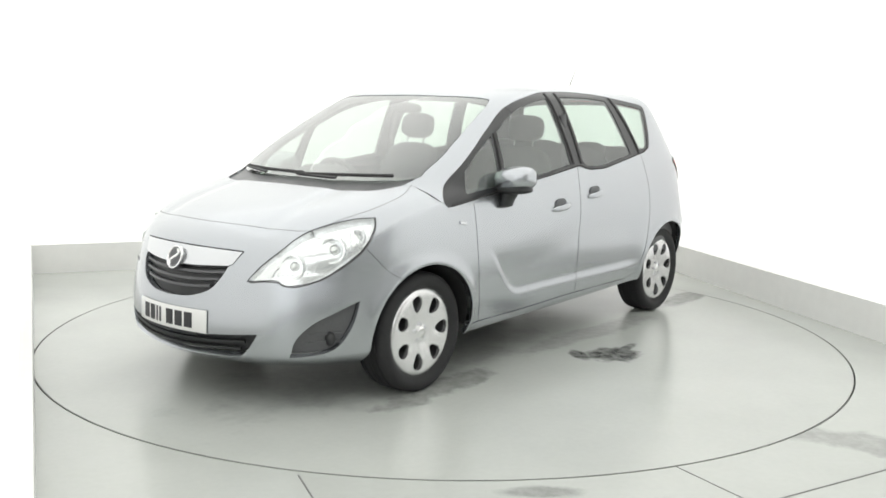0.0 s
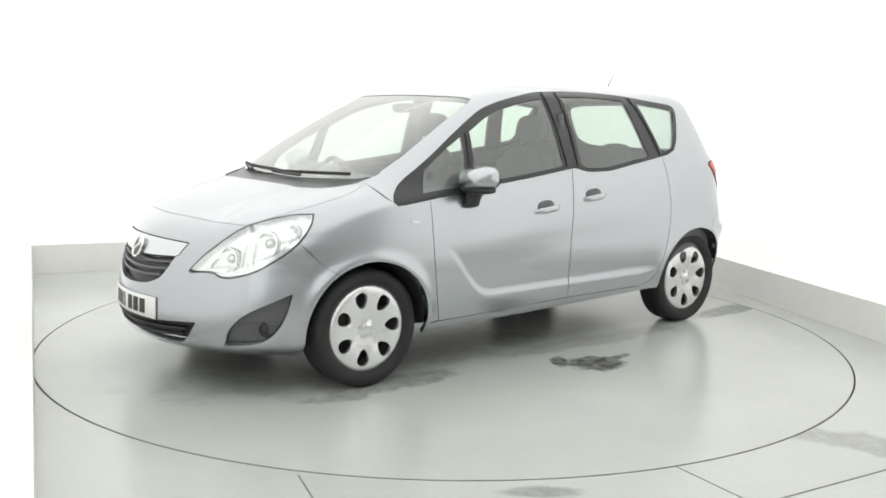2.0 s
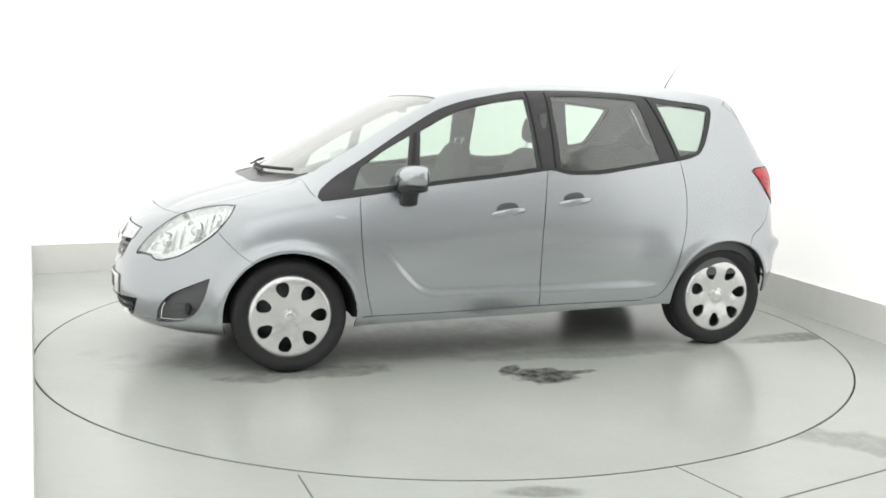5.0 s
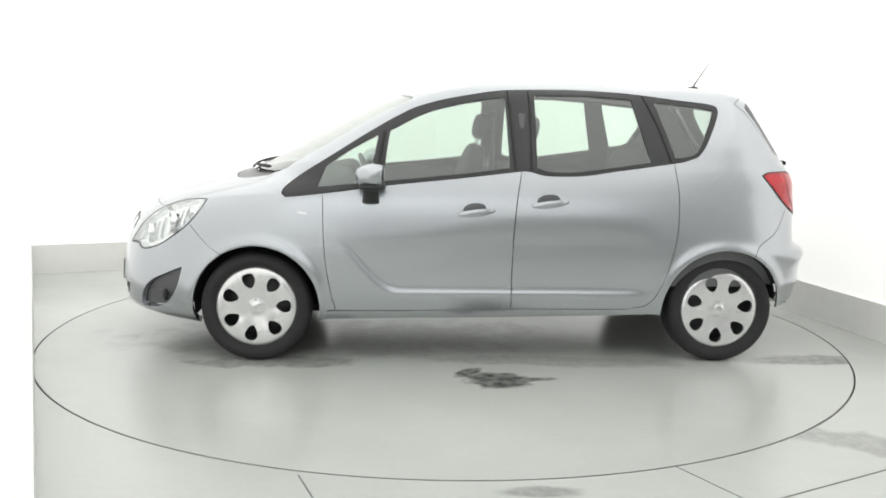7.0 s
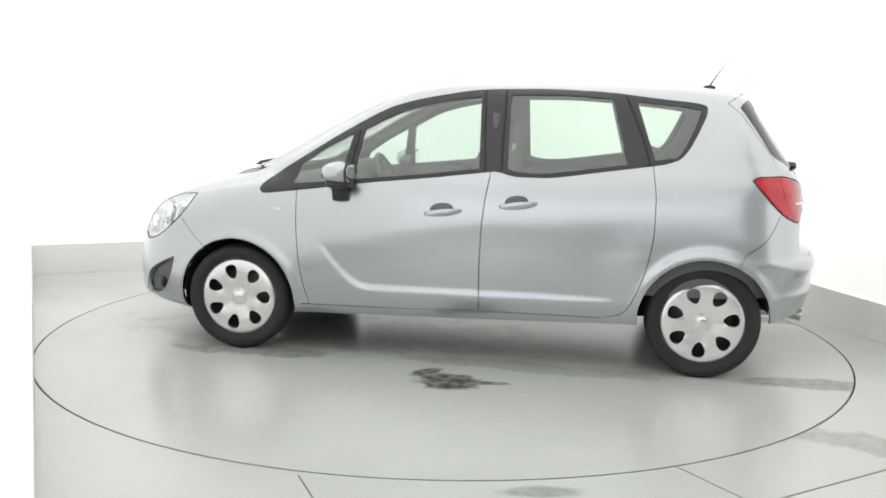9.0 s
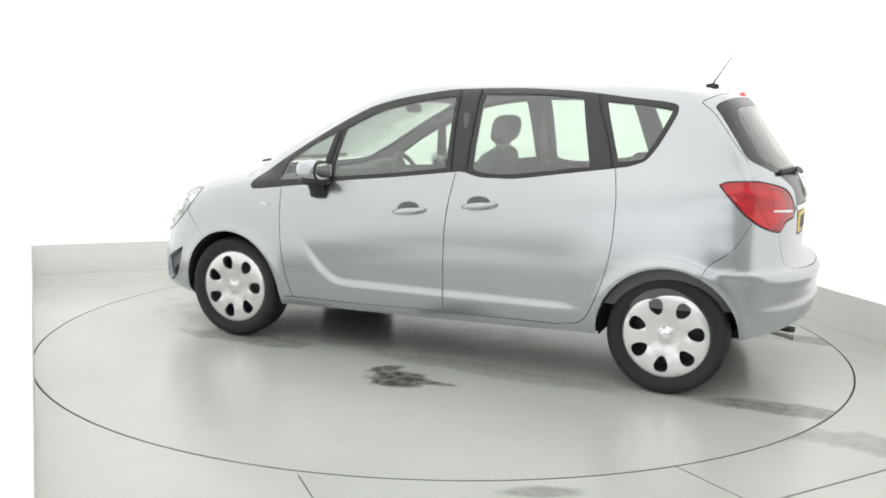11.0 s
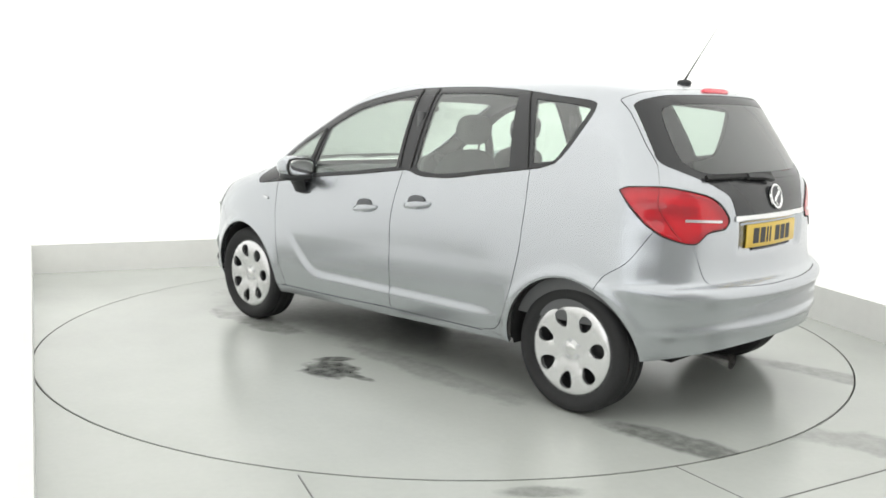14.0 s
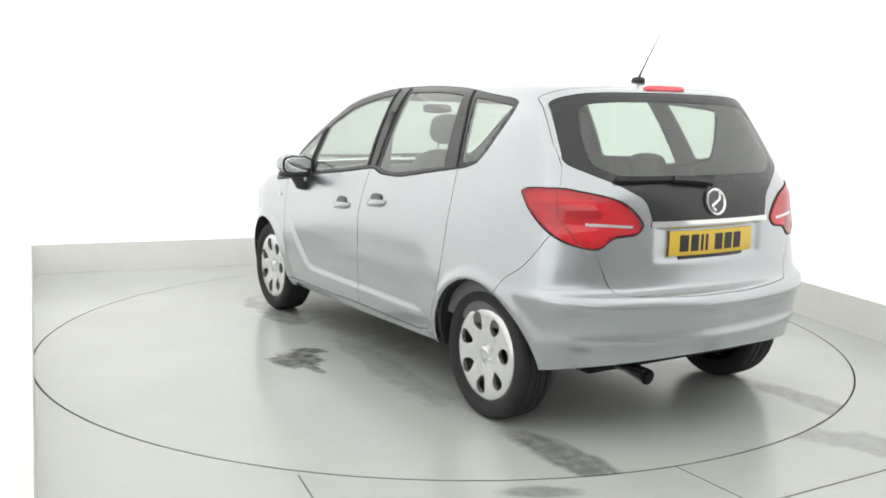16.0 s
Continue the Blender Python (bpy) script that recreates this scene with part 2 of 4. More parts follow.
REGIONS = [
    ("void", VOID_LOW),
    ("void", circle(AXLE, HUB_Z, 0.352)),
    ("void", circle(-AXLE, HUB_Z, 0.352)),
    ("headlight", outline("s", [(2.1, 0.6149), (2.079, 0.6497), (2.0097, 0.7342), (1.9018, 0.8216), (1.7843, 0.871), (1.6726, 0.8977), (1.5966, 0.9018), (1.6314, 0.848),
                                (1.7012, 0.7653), (1.8041, 0.6844), (1.901, 0.6264), (1.9818, 0.6026), (2.0141, 0.6083), (2.0245, 0.6227), (2.0533, 0.6236)], (0, 6))),
    ("fog_pocket", outline("s", [(1.735, 0.523), (1.765, 0.42), (1.81, 0.335), (1.865, 0.291), (1.931, 0.276), (2.005, 0.268), (1.99, 0.352), (1.932, 0.426), (1.828, 0.482)], (0, 5))),
    ("grille", outline("n", [(0, 0.664), (0.15, 0.666), (0.325, 0.677), (0.30, 0.618), (0.25, 0.563), (0.14, 0.527), (0, 0.518)], (0, 2, 6))),
    ("grille_bar", outline("n", [(0, 0.748), (0.20, 0.746), (0.372, 0.742), (0.343, 0.685), (0.325, 0.677), (0.15, 0.666), (0, 0.664)], (0, 2, 3, 4, 6))),
    ("lower_grille", outline("n", [(0, 0.338), (0.2, 0.35), (0.50, 0.374), (0.44, 0.285), (0.37, 0.26), (0.13, 0.245), (0, 0.242)], (0, 2, 6))),
    ("windscreen", outline("n", [(0, 1.047), (0.453, 1.044), (0.66, 1.062), (0.680, 1.10), (0.684, 1.196), (0.626, 1.405), (0.600, 1.46), (0.56, 1.482), (0.4, 1.493), (0, 1.5)], (0, 9))),
    ("cowl", outline("n", [(0, 1.012), (0.3, 1.008), (0.54, 1.004), (0.635, 1.024), (0.668, 1.056), (0.655, 1.06), (0.453, 1.044), (0, 1.047)], (0, 4, 7))),
    ("hood", [on_nose(*p) for p in open_curve([(0, 0.853), (0.15, 0.853), (0.4, 0.848), (0.551, 0.842)])]
     + side_poly(open_curve([(1.86, 0.845), (1.7, 0.90), (1.5, 0.952), (1.32, 1.0), (1.24, 1.033)]))
     + [on_nose(*p) for p in open_curve([(0.655, 1.03), (0.54, 1.004), (0.3, 1.008), (0, 1.012)])]),
    ("front_quarter_glass", outline("s", [(0.985, 0.985), (0.70, 1.012), (0.648, 1.278), (0.80, 1.195), (0.94, 1.10)], (0, 1, 2, 4))),
    ("front_window", outline("s", [(0.625, 1.02), (0.218, 1.062), (-0.085, 1.10), (-0.065, 1.495), (0.15, 1.462), (0.38, 1.402), (0.585, 1.30)], (0, 2, 3, 6))),
    ("rear_window", outline("s", [(-0.238, 1.105), (-0.30, 1.085), (-0.456, 1.083), (-0.72, 1.118), (-0.885, 1.142), (-0.795, 1.492), (-0.55, 1.508), (-0.235, 1.507)], (0, 4, 5, 7))),
    ("rear_quarter_glass", outline("s", [(-1.03, 1.168), (-1.10, 1.178), (-1.165, 1.21), (-1.262, 1.415), (-1.245, 1.444), (-1.10, 1.463), (-0.925, 1.48)], (0, 6))),
    ("pillar_trim", side_poly(open_curve([(1.155, 0.925)] + BELT), open_curve(BELT_R), open_curve([(-1.067, 1.15), (-1.16, 1.18), (-1.205, 1.23), (-1.297, 1.425), (-1.295, 1.455),
        (-1.26, 1.472), (-1.048, 1.496), (-0.724, 1.53), (-0.405, 1.541), (-0.088, 1.533), (0.164, 1.497), (0.415, 1.436), (0.666, 1.306), (0.917, 1.148), (1.075, 1.047), (1.165, 0.975), (1.178, 0.945)]))),
    ("front_door", side_poly(open_curve(BELT), open_curve(B_GAP)[1:], open_curve(DOOR_F[::-1])[:-1])),
    ("rear_door", side_poly(open_curve(BELT_R), open_curve(DOOR_R)[1:], open_curve(B_GAP[::-1])[:-1])),
    ("sill", side_poly([(0.985, 0.292), (0.882, 0.296)], open_curve([(0.5, 0.298), (-0.1, 0.31), (-0.8, 0.311)]), [(-0.93, 0.30), (-0.99, 0.29), (-0.99, 0.2), (0.985, 0.19)])),
    ("tail_light", outline("s", [(-1.5358, 1.0774), (-1.5736, 1.0911), (-1.686, 1.0944), (-1.7579, 1.0799), (-1.8218, 1.0485), (-1.8535, 0.9952), (-1.8675, 0.9342), (-1.8635, 0.9055),
                                 (-1.8399, 0.8948), (-1.8123, 0.8468), (-1.747, 0.8744), (-1.6726, 0.9314), (-1.5989, 1.0088)], (0,))),
    ("rear_glass", outline("t", [(0, 1.1485), (0.2803, 1.1481), (0.4609, 1.1531), (0.5508, 1.1883), (0.573, 1.2286), (0.5585, 1.3596), (0.5314, 1.43), (0.4878, 1.4531), (0.3389, 1.4662), (0, 1.4719)], (0, 9))),
    ("rear_glass_border", outline("t", [(0, 1.1163), (0.28, 1.1159), (0.4866, 1.1119), (0.6013, 1.1631), (0.6669, 1.2034), (0.6648, 1.272), (0.6407, 1.416), (0.6191, 1.4631), (0.5411, 1.4902), (0.3916, 1.5052), (0, 1.512)], (0, 2, 10))),
    ("gate_panel", outline("t", [(0, 0.9591), (0.3565, 0.9591), (0.3665, 0.9972), (0.3911, 1.0535), (0.4866, 1.1119), (0.28, 1.1159), (0, 1.1163)], (0, 1, 4, 6))),
    ("gate_strip", outline("t", [(0, 0.934), (0.3687, 0.9352), (0.3627, 0.9592), (0, 0.9591)], ALL)),
    ("tailgate", [on_tail(*p) for p in open_curve([(0, 0.6366), (0.1165, 0.6347), (0.3809, 0.6427), (0.5126, 0.6523), (0.5533, 0.6698), (0.5932, 0.7603)])]
     + side_poly([(-1.8123, 0.8478)]) + [on_side(-1.7433, 0.9307), on_side(-1.7113, 0.9993), on_side(-1.688, 1.0943)] + [on_tail(0.6824, 1.1884)]
     + [on_tail(*p) for p in open_curve([(0.6824, 1.2085), (0.6806, 1.272), (0.6549, 1.42), (0.6378, 1.4751), (0.5643, 1.5122), (0.3951, 1.5302), (0, 1.541)])]),
    ("rear_bumper", [on_tail(*p) for p in open_curve([(0, 0.2), (0.3, 0.2)])] + side_poly([(-1.5, 0.2)], open_curve([(-1.4839, 0.6243), (-1.5165, 0.6848), (-1.6169, 0.7612), (-1.6997, 0.9021)]))
     + side_poly([(-1.7245, 0.9309), (-1.8039, 0.861)]) + [on_tail(*p) for p in open_curve([(0.5932, 0.7603), (0.5533, 0.6698), (0.5126, 0.6523), (0.3809, 0.6427), (0.1165, 0.6347), (0, 0.6366)])]),
    ("front_bumper", [on_nose(*p) for p in open_curve([(0, 0.18), (0.3, 0.18)])] + side_poly([(1.45, 0.18)], open_curve([(1.50, 0.60), (1.57, 0.64), (1.70, 0.775)]))
     + [on_side(1.80, 0.80), on_side(1.86, 0.845)] + [on_nose(*p) for p in open_curve([(0.551, 0.842), (0.4, 0.848), (0.15, 0.853), (0, 0.853)])]),
    ("front_fender", side_poly(open_curve(DOOR_F), [(0.90, 0.18), (1.47, 0.18)], open_curve([(1.50, 0.60), (1.57, 0.64), (1.70, 0.775)]), [(1.80, 0.80)],
                               open_curve([(1.86, 0.845), (1.7, 0.90), (1.5, 0.952), (1.32, 1.0), (1.24, 1.033)]), [(1.178, 0.945), (1.155, 0.925)])),
]


def inside(poly, q):
    p = np.array(poly)
    a, b = p, np.roll(p, -1, 0)
    hit = np.zeros(len(q), bool)
    for (x0, y0), (x1, y1) in zip(a, b):
        if y0 == y1:
            continue
        cross = (y0 > q[:, 1]) != (y1 > q[:, 1])
        hit ^= cross & (q[:, 0] < (x1 - x0) * (q[:, 1] - y0) / (y1 - y0) + x0)
    return hit


def cut_skin():
    """Cuts the skin along all outlines. Returns its points, triangles and the region of each triangle."""
    from mathutils.geometry import delaunay_2d_cdt
    verts, edges = [], []
    for _, poly in REGIONS:
        poly = [(min(US, max(0.0, a)), min(VS, max(0.0, b))) for a, b in poly]
        clean = [poly[0]]
        for p in poly[1:]:
            if math.dist(p, clean[-1]) > 2e-3:
                clean.append(p)
        if math.dist(clean[0], clean[-1]) < 2e-3:
            clean.pop()
        o = len(verts)
        verts += clean
        edges += [(o + i, o + (i + 1) % len(clean)) for i in range(len(clean))]
    marks = np.array([p for e in edges for t in (0, 0.25, 0.5, 0.75) for p in [tuple(np.array(verts[e[0]]) * (1 - t) + np.array(verts[e[1]]) * t)]])
    cells = {(int(a / 0.008), int(b / 0.008)) for a, b in marks}
    for j in range(0, 151):
        for i in range(0, 261):
            a, b = i / 260 * US, j / 150 * VS
            c = (int(a / 0.008), int(b / 0.008))
            edge = i in (0, 260) or j in (0, 150)
            if edge or not any((c[0] + k, c[1] + m) in cells for k in (-1, 0, 1) for m in (-1, 0, 1)):
                verts.append((a, b))
    out = delaunay_2d_cdt([Vector(p) for p in verts], edges, [], 0, 1e-6, False)
    q, tri = np.array([tuple(p) for p in out[0]]), np.array([tuple(f) for f in out[2]])
    mid = q[tri].mean(1)
    region = np.full(len(tri), -1)
    for k in range(len(REGIONS) - 1, -1, -1):
        region[inside(REGIONS[k][1], mid)] = k
    return q, tri, region


UV, TRI, REGION = cut_skin()
POS, NRM = sample(SKIN, UV), sample(NORMAL, UV)
NRM /= np.maximum(np.linalg.norm(NRM, axis=1, keepdims=True), 1e-9)
MIDLINE = (UV[:, 0] < 1e-6) | (UV[:, 0] > US - 1e-6) | (UV[:, 1] > VS - 1e-6)
POS[MIDLINE, 1] = 0
NAMES = [r[0] for r in REGIONS]


def panel(name, material, parent, region, sides=("both",), gap=0.0016, depth=0.014, inset=0.0, label="", obname=""):
    """Builds one cut piece of the skin with its turned-in edge; sides: both halves as one mesh, or left and right as meshes of their own."""
    if region == "rest":
        pick = REGION < 0
    else:
        pick = np.isin(REGION, [k for k, n in enumerate(NAMES) if n == region])
    tri = TRI[pick]
    ids = np.unique(tri)
    back = {int(v): i for i, v in enumerate(ids)}
    count, nbr = {}, {}
    for f in tri:
        mid = POS[f].mean(0)
        for a, b in ((f[0], f[1]), (f[1], f[2]), (f[2], f[0])):
            key = (min(a, b), max(a, b))
            count[key] = count.get(key, 0) + 1
        for a in f:
            nbr.setdefault(int(a), []).append(mid)
    rim = [k for k, n in count.items() if n == 1 and not (MIDLINE[k[0]] and MIDLINE[k[1]]) and min(UV[k[0], 1], UV[k[1], 1]) < 0.975 * VS]
    rim_v = {int(v) for e in rim for v in e}
    P, N = POS.copy(), NRM
    for v in rim_v:
        d = np.mean(nbr[v], 0) - POS[v]
        d -= N[v] * d.dot(N[v])
        if MIDLINE[v]:
            d[1] = 0
        n = np.linalg.norm(d)
        if n > 1e-6:
            P[v] = POS[v] + d / n * gap
    P = P - N * inset
    made = []
    for side in sides:
        vs, fs, ns = [], [], []
        for s in (1, -1) if side == "both" else ((1,) if side == "left" else (-1,)):
            m = np.array([1, s, 1])
            o = len(vs)
            vs += [tuple(P[v] * m) for v in ids]
            ns += [tuple(N[v] * m) for v in ids]
            for f in tri:
                a, b, c = (o + back[int(v)] for v in f)
                fn = np.cross(P[f[1]] - P[f[0]], P[f[2]] - P[f[0]])
                up = (fn.dot(N[f[0]]) > 0) == (s > 0)
                fs.append((a, b, c) if up else (a, c, b))
            if depth:
                ring = {}
                for v in rim_v:
                    ring[v] = len(vs)
                    vs += [tuple(P[v] * m), tuple((P[v] - N[v] * depth) * m)]
                    ns += [(0, 0, 0), (0, 0, 0)]
                for a, b in rim:
                    a, b = int(a), int(b)
                    fs.append((ring[a], ring[b], ring[b] + 1, ring[a] + 1))
        me = bpy.data.meshes.new(obname or name)
        me.from_pydata(vs, [], fs)
        me.materials.append(material)
        me.polygons.foreach_set("use_smooth", [True] * len(fs))
        me.normals_split_custom_set_from_vertices(ns)
        ob = new(obname or name, me)
        ob.parent = parent
        if label:
            tagged(ob, label)
        made.append(ob)
    return made


# ---- the room ----
def box(bm, x0, x1, y0, y1, z0, z1, m=None):
    vs = [bm.verts.new(Vector(p)) for p in ((x0, y0, z0), (x1, y0, z0), (x1, y1, z0), (x0, y1, z0), (x0, y0, z1), (x1, y0, z1), (x1, y1, z1), (x0, y1, z1))]
    for f in ((0, 3, 2, 1), (4, 5, 6, 7), (0, 1, 5, 4), (1, 2, 6, 5), (2, 3, 7, 6), (3, 0, 4, 7)):
        bm.faces.new([vs[i] for i in f])
    if m is not None:
        for v in vs:
            v.co = m @ v.co
    return vs


def slab(name, a, b, z0, z1, thick, material, out):
    """An upright slab on the line from a to b, its face on that line and its body on the side of out."""
    a, b = Vector((*a, 0)), Vector((*b, 0))
    d = (b - a).normalized()
    n = Vector((-d.y, d.x, 0))
    if n.dot(Vector((*out, 0)) - a) < 0:
        n = -n
    m = Matrix((d.to_4d(), n.to_4d(), Vector((0, 0, 1, 0)), Vector((0, 0, 0, 1)))).transposed()
    for r in range(3):
        m[r][3] = a[r]
    m[3][0] = m[3][1] = m[3][2] = 0
    bm = bmesh.new()
    box(bm, 0, (b - a).length, 0, thick, z0, z1, m)
    bmesh.ops.recalc_face_normals(bm, faces=bm.faces)
    return tagged(part(name, bm, material, smooth=False), kind="structure")


CORNER_L, CORNER_B, CORNER_R = (-3.482, 1.644), (1.74, 3.742), (3.60, -2.87)
LEFT_END = (-1.257, -3.30)
HEIGHT = 3.6
SKIRT_Z = 0.243
# glow in these walls is added, no lamp behind them is built
slab("wall_back", CORNER_L, CORNER_B, 0, HEIGHT, 0.15, GLOW_WALL, (-3, 6))
slab("wall_right", CORNER_B, CORNER_R, 0, HEIGHT, 0.15, GLOW_WALL, (8, 0))
slab("wall_left", LEFT_END, CORNER_L, 0, HEIGHT, 0.12, GLOW_WALL, (-8, 0))
# four unseen walls, added; their glow and tone shape the car's reflections
slab("unseen_wall_left_return", (-4.2, -3.30), (-1.40, -3.30), 0, HEIGHT, 0.12, GLOW_WALL, (-3, 0))
slab("unseen_wall_near_left", (-4.2, -3.30), (-4.2, -7.5), 0, HEIGHT, 0.15, GLOW_WALL, (-9, -5))
slab("unseen_wall_near_right", CORNER_R, (3.60, -7.5), 0, HEIGHT, 0.15, NEAR, (9, -5))
slab("unseen_wall_behind", (-4.2, -7.5), (3.60, -7.5), 0, HEIGHT, 0.15, NEAR, (0, -12))


def toward(a, b, off):
    a, b = Vector(a), Vector(b)
    d = (b - a).normalized()
    n = Vector((-d.y, d.x))
    if n.dot(-a) < 0:
        n = -n
    return tuple(a + n * off), tuple(b + n * off)


for nm, a, b, o in (("skirting_back", CORNER_L, CORNER_B, (-3, 6)), ("skirting_right", CORNER_B, CORNER_R, (8, 0)), ("skirting_left", LEFT_END, CORNER_L, (-8, 0))):
    p, q = toward(a, b, 0.062 if nm == "skirting_left" else 0.02)
    slab(nm, p, q, 0.0, SKIRT_Z, 0.06 if nm == "skirting_left" else 0.018, SKIRT, o)

bm = bmesh.new()
box(bm, -4.5, 4.0, -7.7, 4.2, HEIGHT, HEIGHT + 0.12)
tagged(part("ceiling", bm, CEIL, smooth=False), kind="structure")


# ---- floor and turntable ----
def math_node(nt, op, a, b=None):
    n = nt.nodes.new("ShaderNodeMath")
    n.operation = op
    n.use_clamp = False
    for k, x in enumerate((a, b)):
        if x is None:
            continue
        if isinstance(x, (int, float)):
            n.inputs[k].default_value = x
        else:
            nt.links.new(x, n.inputs[k])
    return n.outputs[0]


def resin(name, blots):
    """Grey resin floor with worn gloss; blots: x, y, half lengths, turn, strength and raggedness of each dark patch,
    stains included.
    """
    m = bpy.data.materials.new(name)
    m.use_nodes = True
    nt = m.node_tree
    b = nt.nodes["Principled BSDF"]
    co = nt.nodes.new("ShaderNodeTexCoord")

    def noise_fac(scale, detail=5.0, stretch=None):
        n = nt.nodes.new("ShaderNodeTexNoise")
        n.inputs["Scale"].default_value, n.inputs["Detail"].default_value = scale, detail
        n.inputs["Roughness"].default_value = 0.6
        nt.links.new(co.outputs["Object"], n.inputs["Vector"])
        return n.outputs["Fac"]

    def ramp(fac, a, c, lo, hi):
        r = nt.nodes.new("ShaderNodeMapRange")
        r.inputs["From Min"].default_value, r.inputs["From Max"].default_value = a, c
        r.inputs["To Min"].default_value, r.inputs["To Max"].default_value = lo, hi
        nt.links.new(fac, r.inputs["Value"])
        return r.outputs[0]

    big, fine, mid = noise_fac(0.9, 3.0), noise_fac(30.0, 2.0), noise_fac(4.0, 2.0)
    tone = math_node(nt, "MULTIPLY", ramp(big, 0.3, 0.7, 0.93, 1.05), ramp(fine, 0.3, 0.7, 0.985, 1.015))
    blot_mask = None
    for x, y, rx, ry, turn, strength, rag in blots:
        mp = nt.nodes.new("ShaderNodeMapping")
        mp.vector_type = "TEXTURE"
        mp.inputs["Location"].default_value = (x, y, 0)
        mp.inputs["Rotation"].default_value = (0, 0, radians(turn))
        mp.inputs["Scale"].default_value = (rx, ry, 1)
        nt.links.new(co.outputs["Object"], mp.inputs["Vector"])
        flat = nt.nodes.new("ShaderNodeVectorMath")
        flat.operation = "MULTIPLY"
        flat.inputs[1].default_value = (1, 1, 0)
        nt.links.new(mp.outputs[0], flat.inputs[0])
        ln = nt.nodes.new("ShaderNodeVectorMath")
        ln.operation = "LENGTH"
        nt.links.new(flat.outputs[0], ln.inputs[0])
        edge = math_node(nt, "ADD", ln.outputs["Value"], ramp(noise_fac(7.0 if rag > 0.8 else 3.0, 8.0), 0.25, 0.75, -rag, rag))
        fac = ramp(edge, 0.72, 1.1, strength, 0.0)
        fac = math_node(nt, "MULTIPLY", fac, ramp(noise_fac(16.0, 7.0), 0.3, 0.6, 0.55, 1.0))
        blot_mask = fac if blot_mask is None else math_node(nt, "MAXIMUM", blot_mask, fac)
    if blot_mask is not None:
        tone = math_node(nt, "MULTIPLY", tone, math_node(nt, "SUBTRACT", 1.0, blot_mask))
    mul = nt.nodes.new("ShaderNodeVectorMath")
    mul.operation = "SCALE"
    mul.inputs[0].default_value = FLOOR_RGB
    nt.links.new(tone, mul.inputs["Scale"])
    nt.links.new(mul.outputs[0], b.inputs["Base Color"])
    b.inputs["Roughness"].default_value = 0.22
    b.inputs["IOR"].default_value = 1.5
    return m


FLOOR_RGB = (0.508, 0.528, 0.497)
# the second blot is a long darker streak
FLOOR = resin("grey_resin_floor", [(0.36, -2.54, 0.17, 0.07, 8, 0.45, 0.5), (1.95, -1.98, 0.50, 0.14, -28, 0.35, 0.6), (2.78, 0.24, 0.07, 0.02, 75, 0.45, 0.3)])
# stain first, then wheel tracks and plain darker bands along and under the car
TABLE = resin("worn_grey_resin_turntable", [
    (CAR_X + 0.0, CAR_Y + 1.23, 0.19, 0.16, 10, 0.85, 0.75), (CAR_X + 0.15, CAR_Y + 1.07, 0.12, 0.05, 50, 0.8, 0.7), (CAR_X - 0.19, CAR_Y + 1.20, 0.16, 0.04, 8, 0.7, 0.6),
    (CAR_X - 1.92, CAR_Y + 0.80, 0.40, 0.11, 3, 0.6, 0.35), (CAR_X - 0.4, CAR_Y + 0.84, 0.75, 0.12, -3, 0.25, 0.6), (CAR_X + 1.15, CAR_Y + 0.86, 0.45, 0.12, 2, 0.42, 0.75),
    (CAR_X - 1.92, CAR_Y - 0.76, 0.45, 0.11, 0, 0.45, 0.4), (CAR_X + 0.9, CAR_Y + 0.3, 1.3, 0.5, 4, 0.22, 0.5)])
GAP = mat("dark_joint", (0.03, 0.03, 0.03), 0.9)

FLOOR_HOLE = TABLE_R + 0.006


def ring_plate(bm, r0, r1, z, n=160):
    a = [(math.cos(t), math.sin(t)) for t in np.linspace(0, 2 * math.pi, n, endpoint=False)]
    inner = [bm.verts.new((c * r0, s * r0, z)) for c, s in a]
    outer = [bm.verts.new((c * r1, s * r1, z)) for c, s in a]
    for i in range(n):
        j = (i + 1) % n
        bm.faces.new((inner[i], outer[i], outer[j], inner[j]))
    return inner, outer


bm = bmesh.new()
inner, outer = ring_plate(bm, FLOOR_HOLE, 9.0, 0.0)
low = [bm.verts.new((v.co.x, v.co.y, -0.05)) for v in inner]
for i in range(len(inner)):
    j = (i + 1) % len(inner)
    bm.faces.new((inner[j], low[j], low[i], inner[i]))
tagged(part("floor", bm, FLOOR, sharp=30), "pale grey glossy resin floor with stains and seams", kind="structure")
bm = bmesh.new()
bmesh.ops.create_circle(bm, cap_ends=True, segments=96, radius=FLOOR_HOLE + 0.02, matrix=pose(0, 0, -0.05))
tagged(part("floor_pit", bm, GAP, smooth=False), kind="structure")

turntable = new("turntable")
tagged(turntable, "round grey resin turntable set flush in the floor", "turntable")
bm = bmesh.new()
bmesh.ops.create_cone(bm, cap_ends=True, segments=160, radius1=TABLE_R, radius2=TABLE_R, depth=0.04, matrix=pose(0, 0, -0.02))
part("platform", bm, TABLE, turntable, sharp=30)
bm = bmesh.new()
# flat dark ring added on top so that the edge gap shows darker
ring_plate(bm, TABLE_R - 0.004, TABLE_R, 0.0008)
part("edge_gap_line", bm, GAP, turntable, "thin dark line drawn for the gap round the turntable's edge")


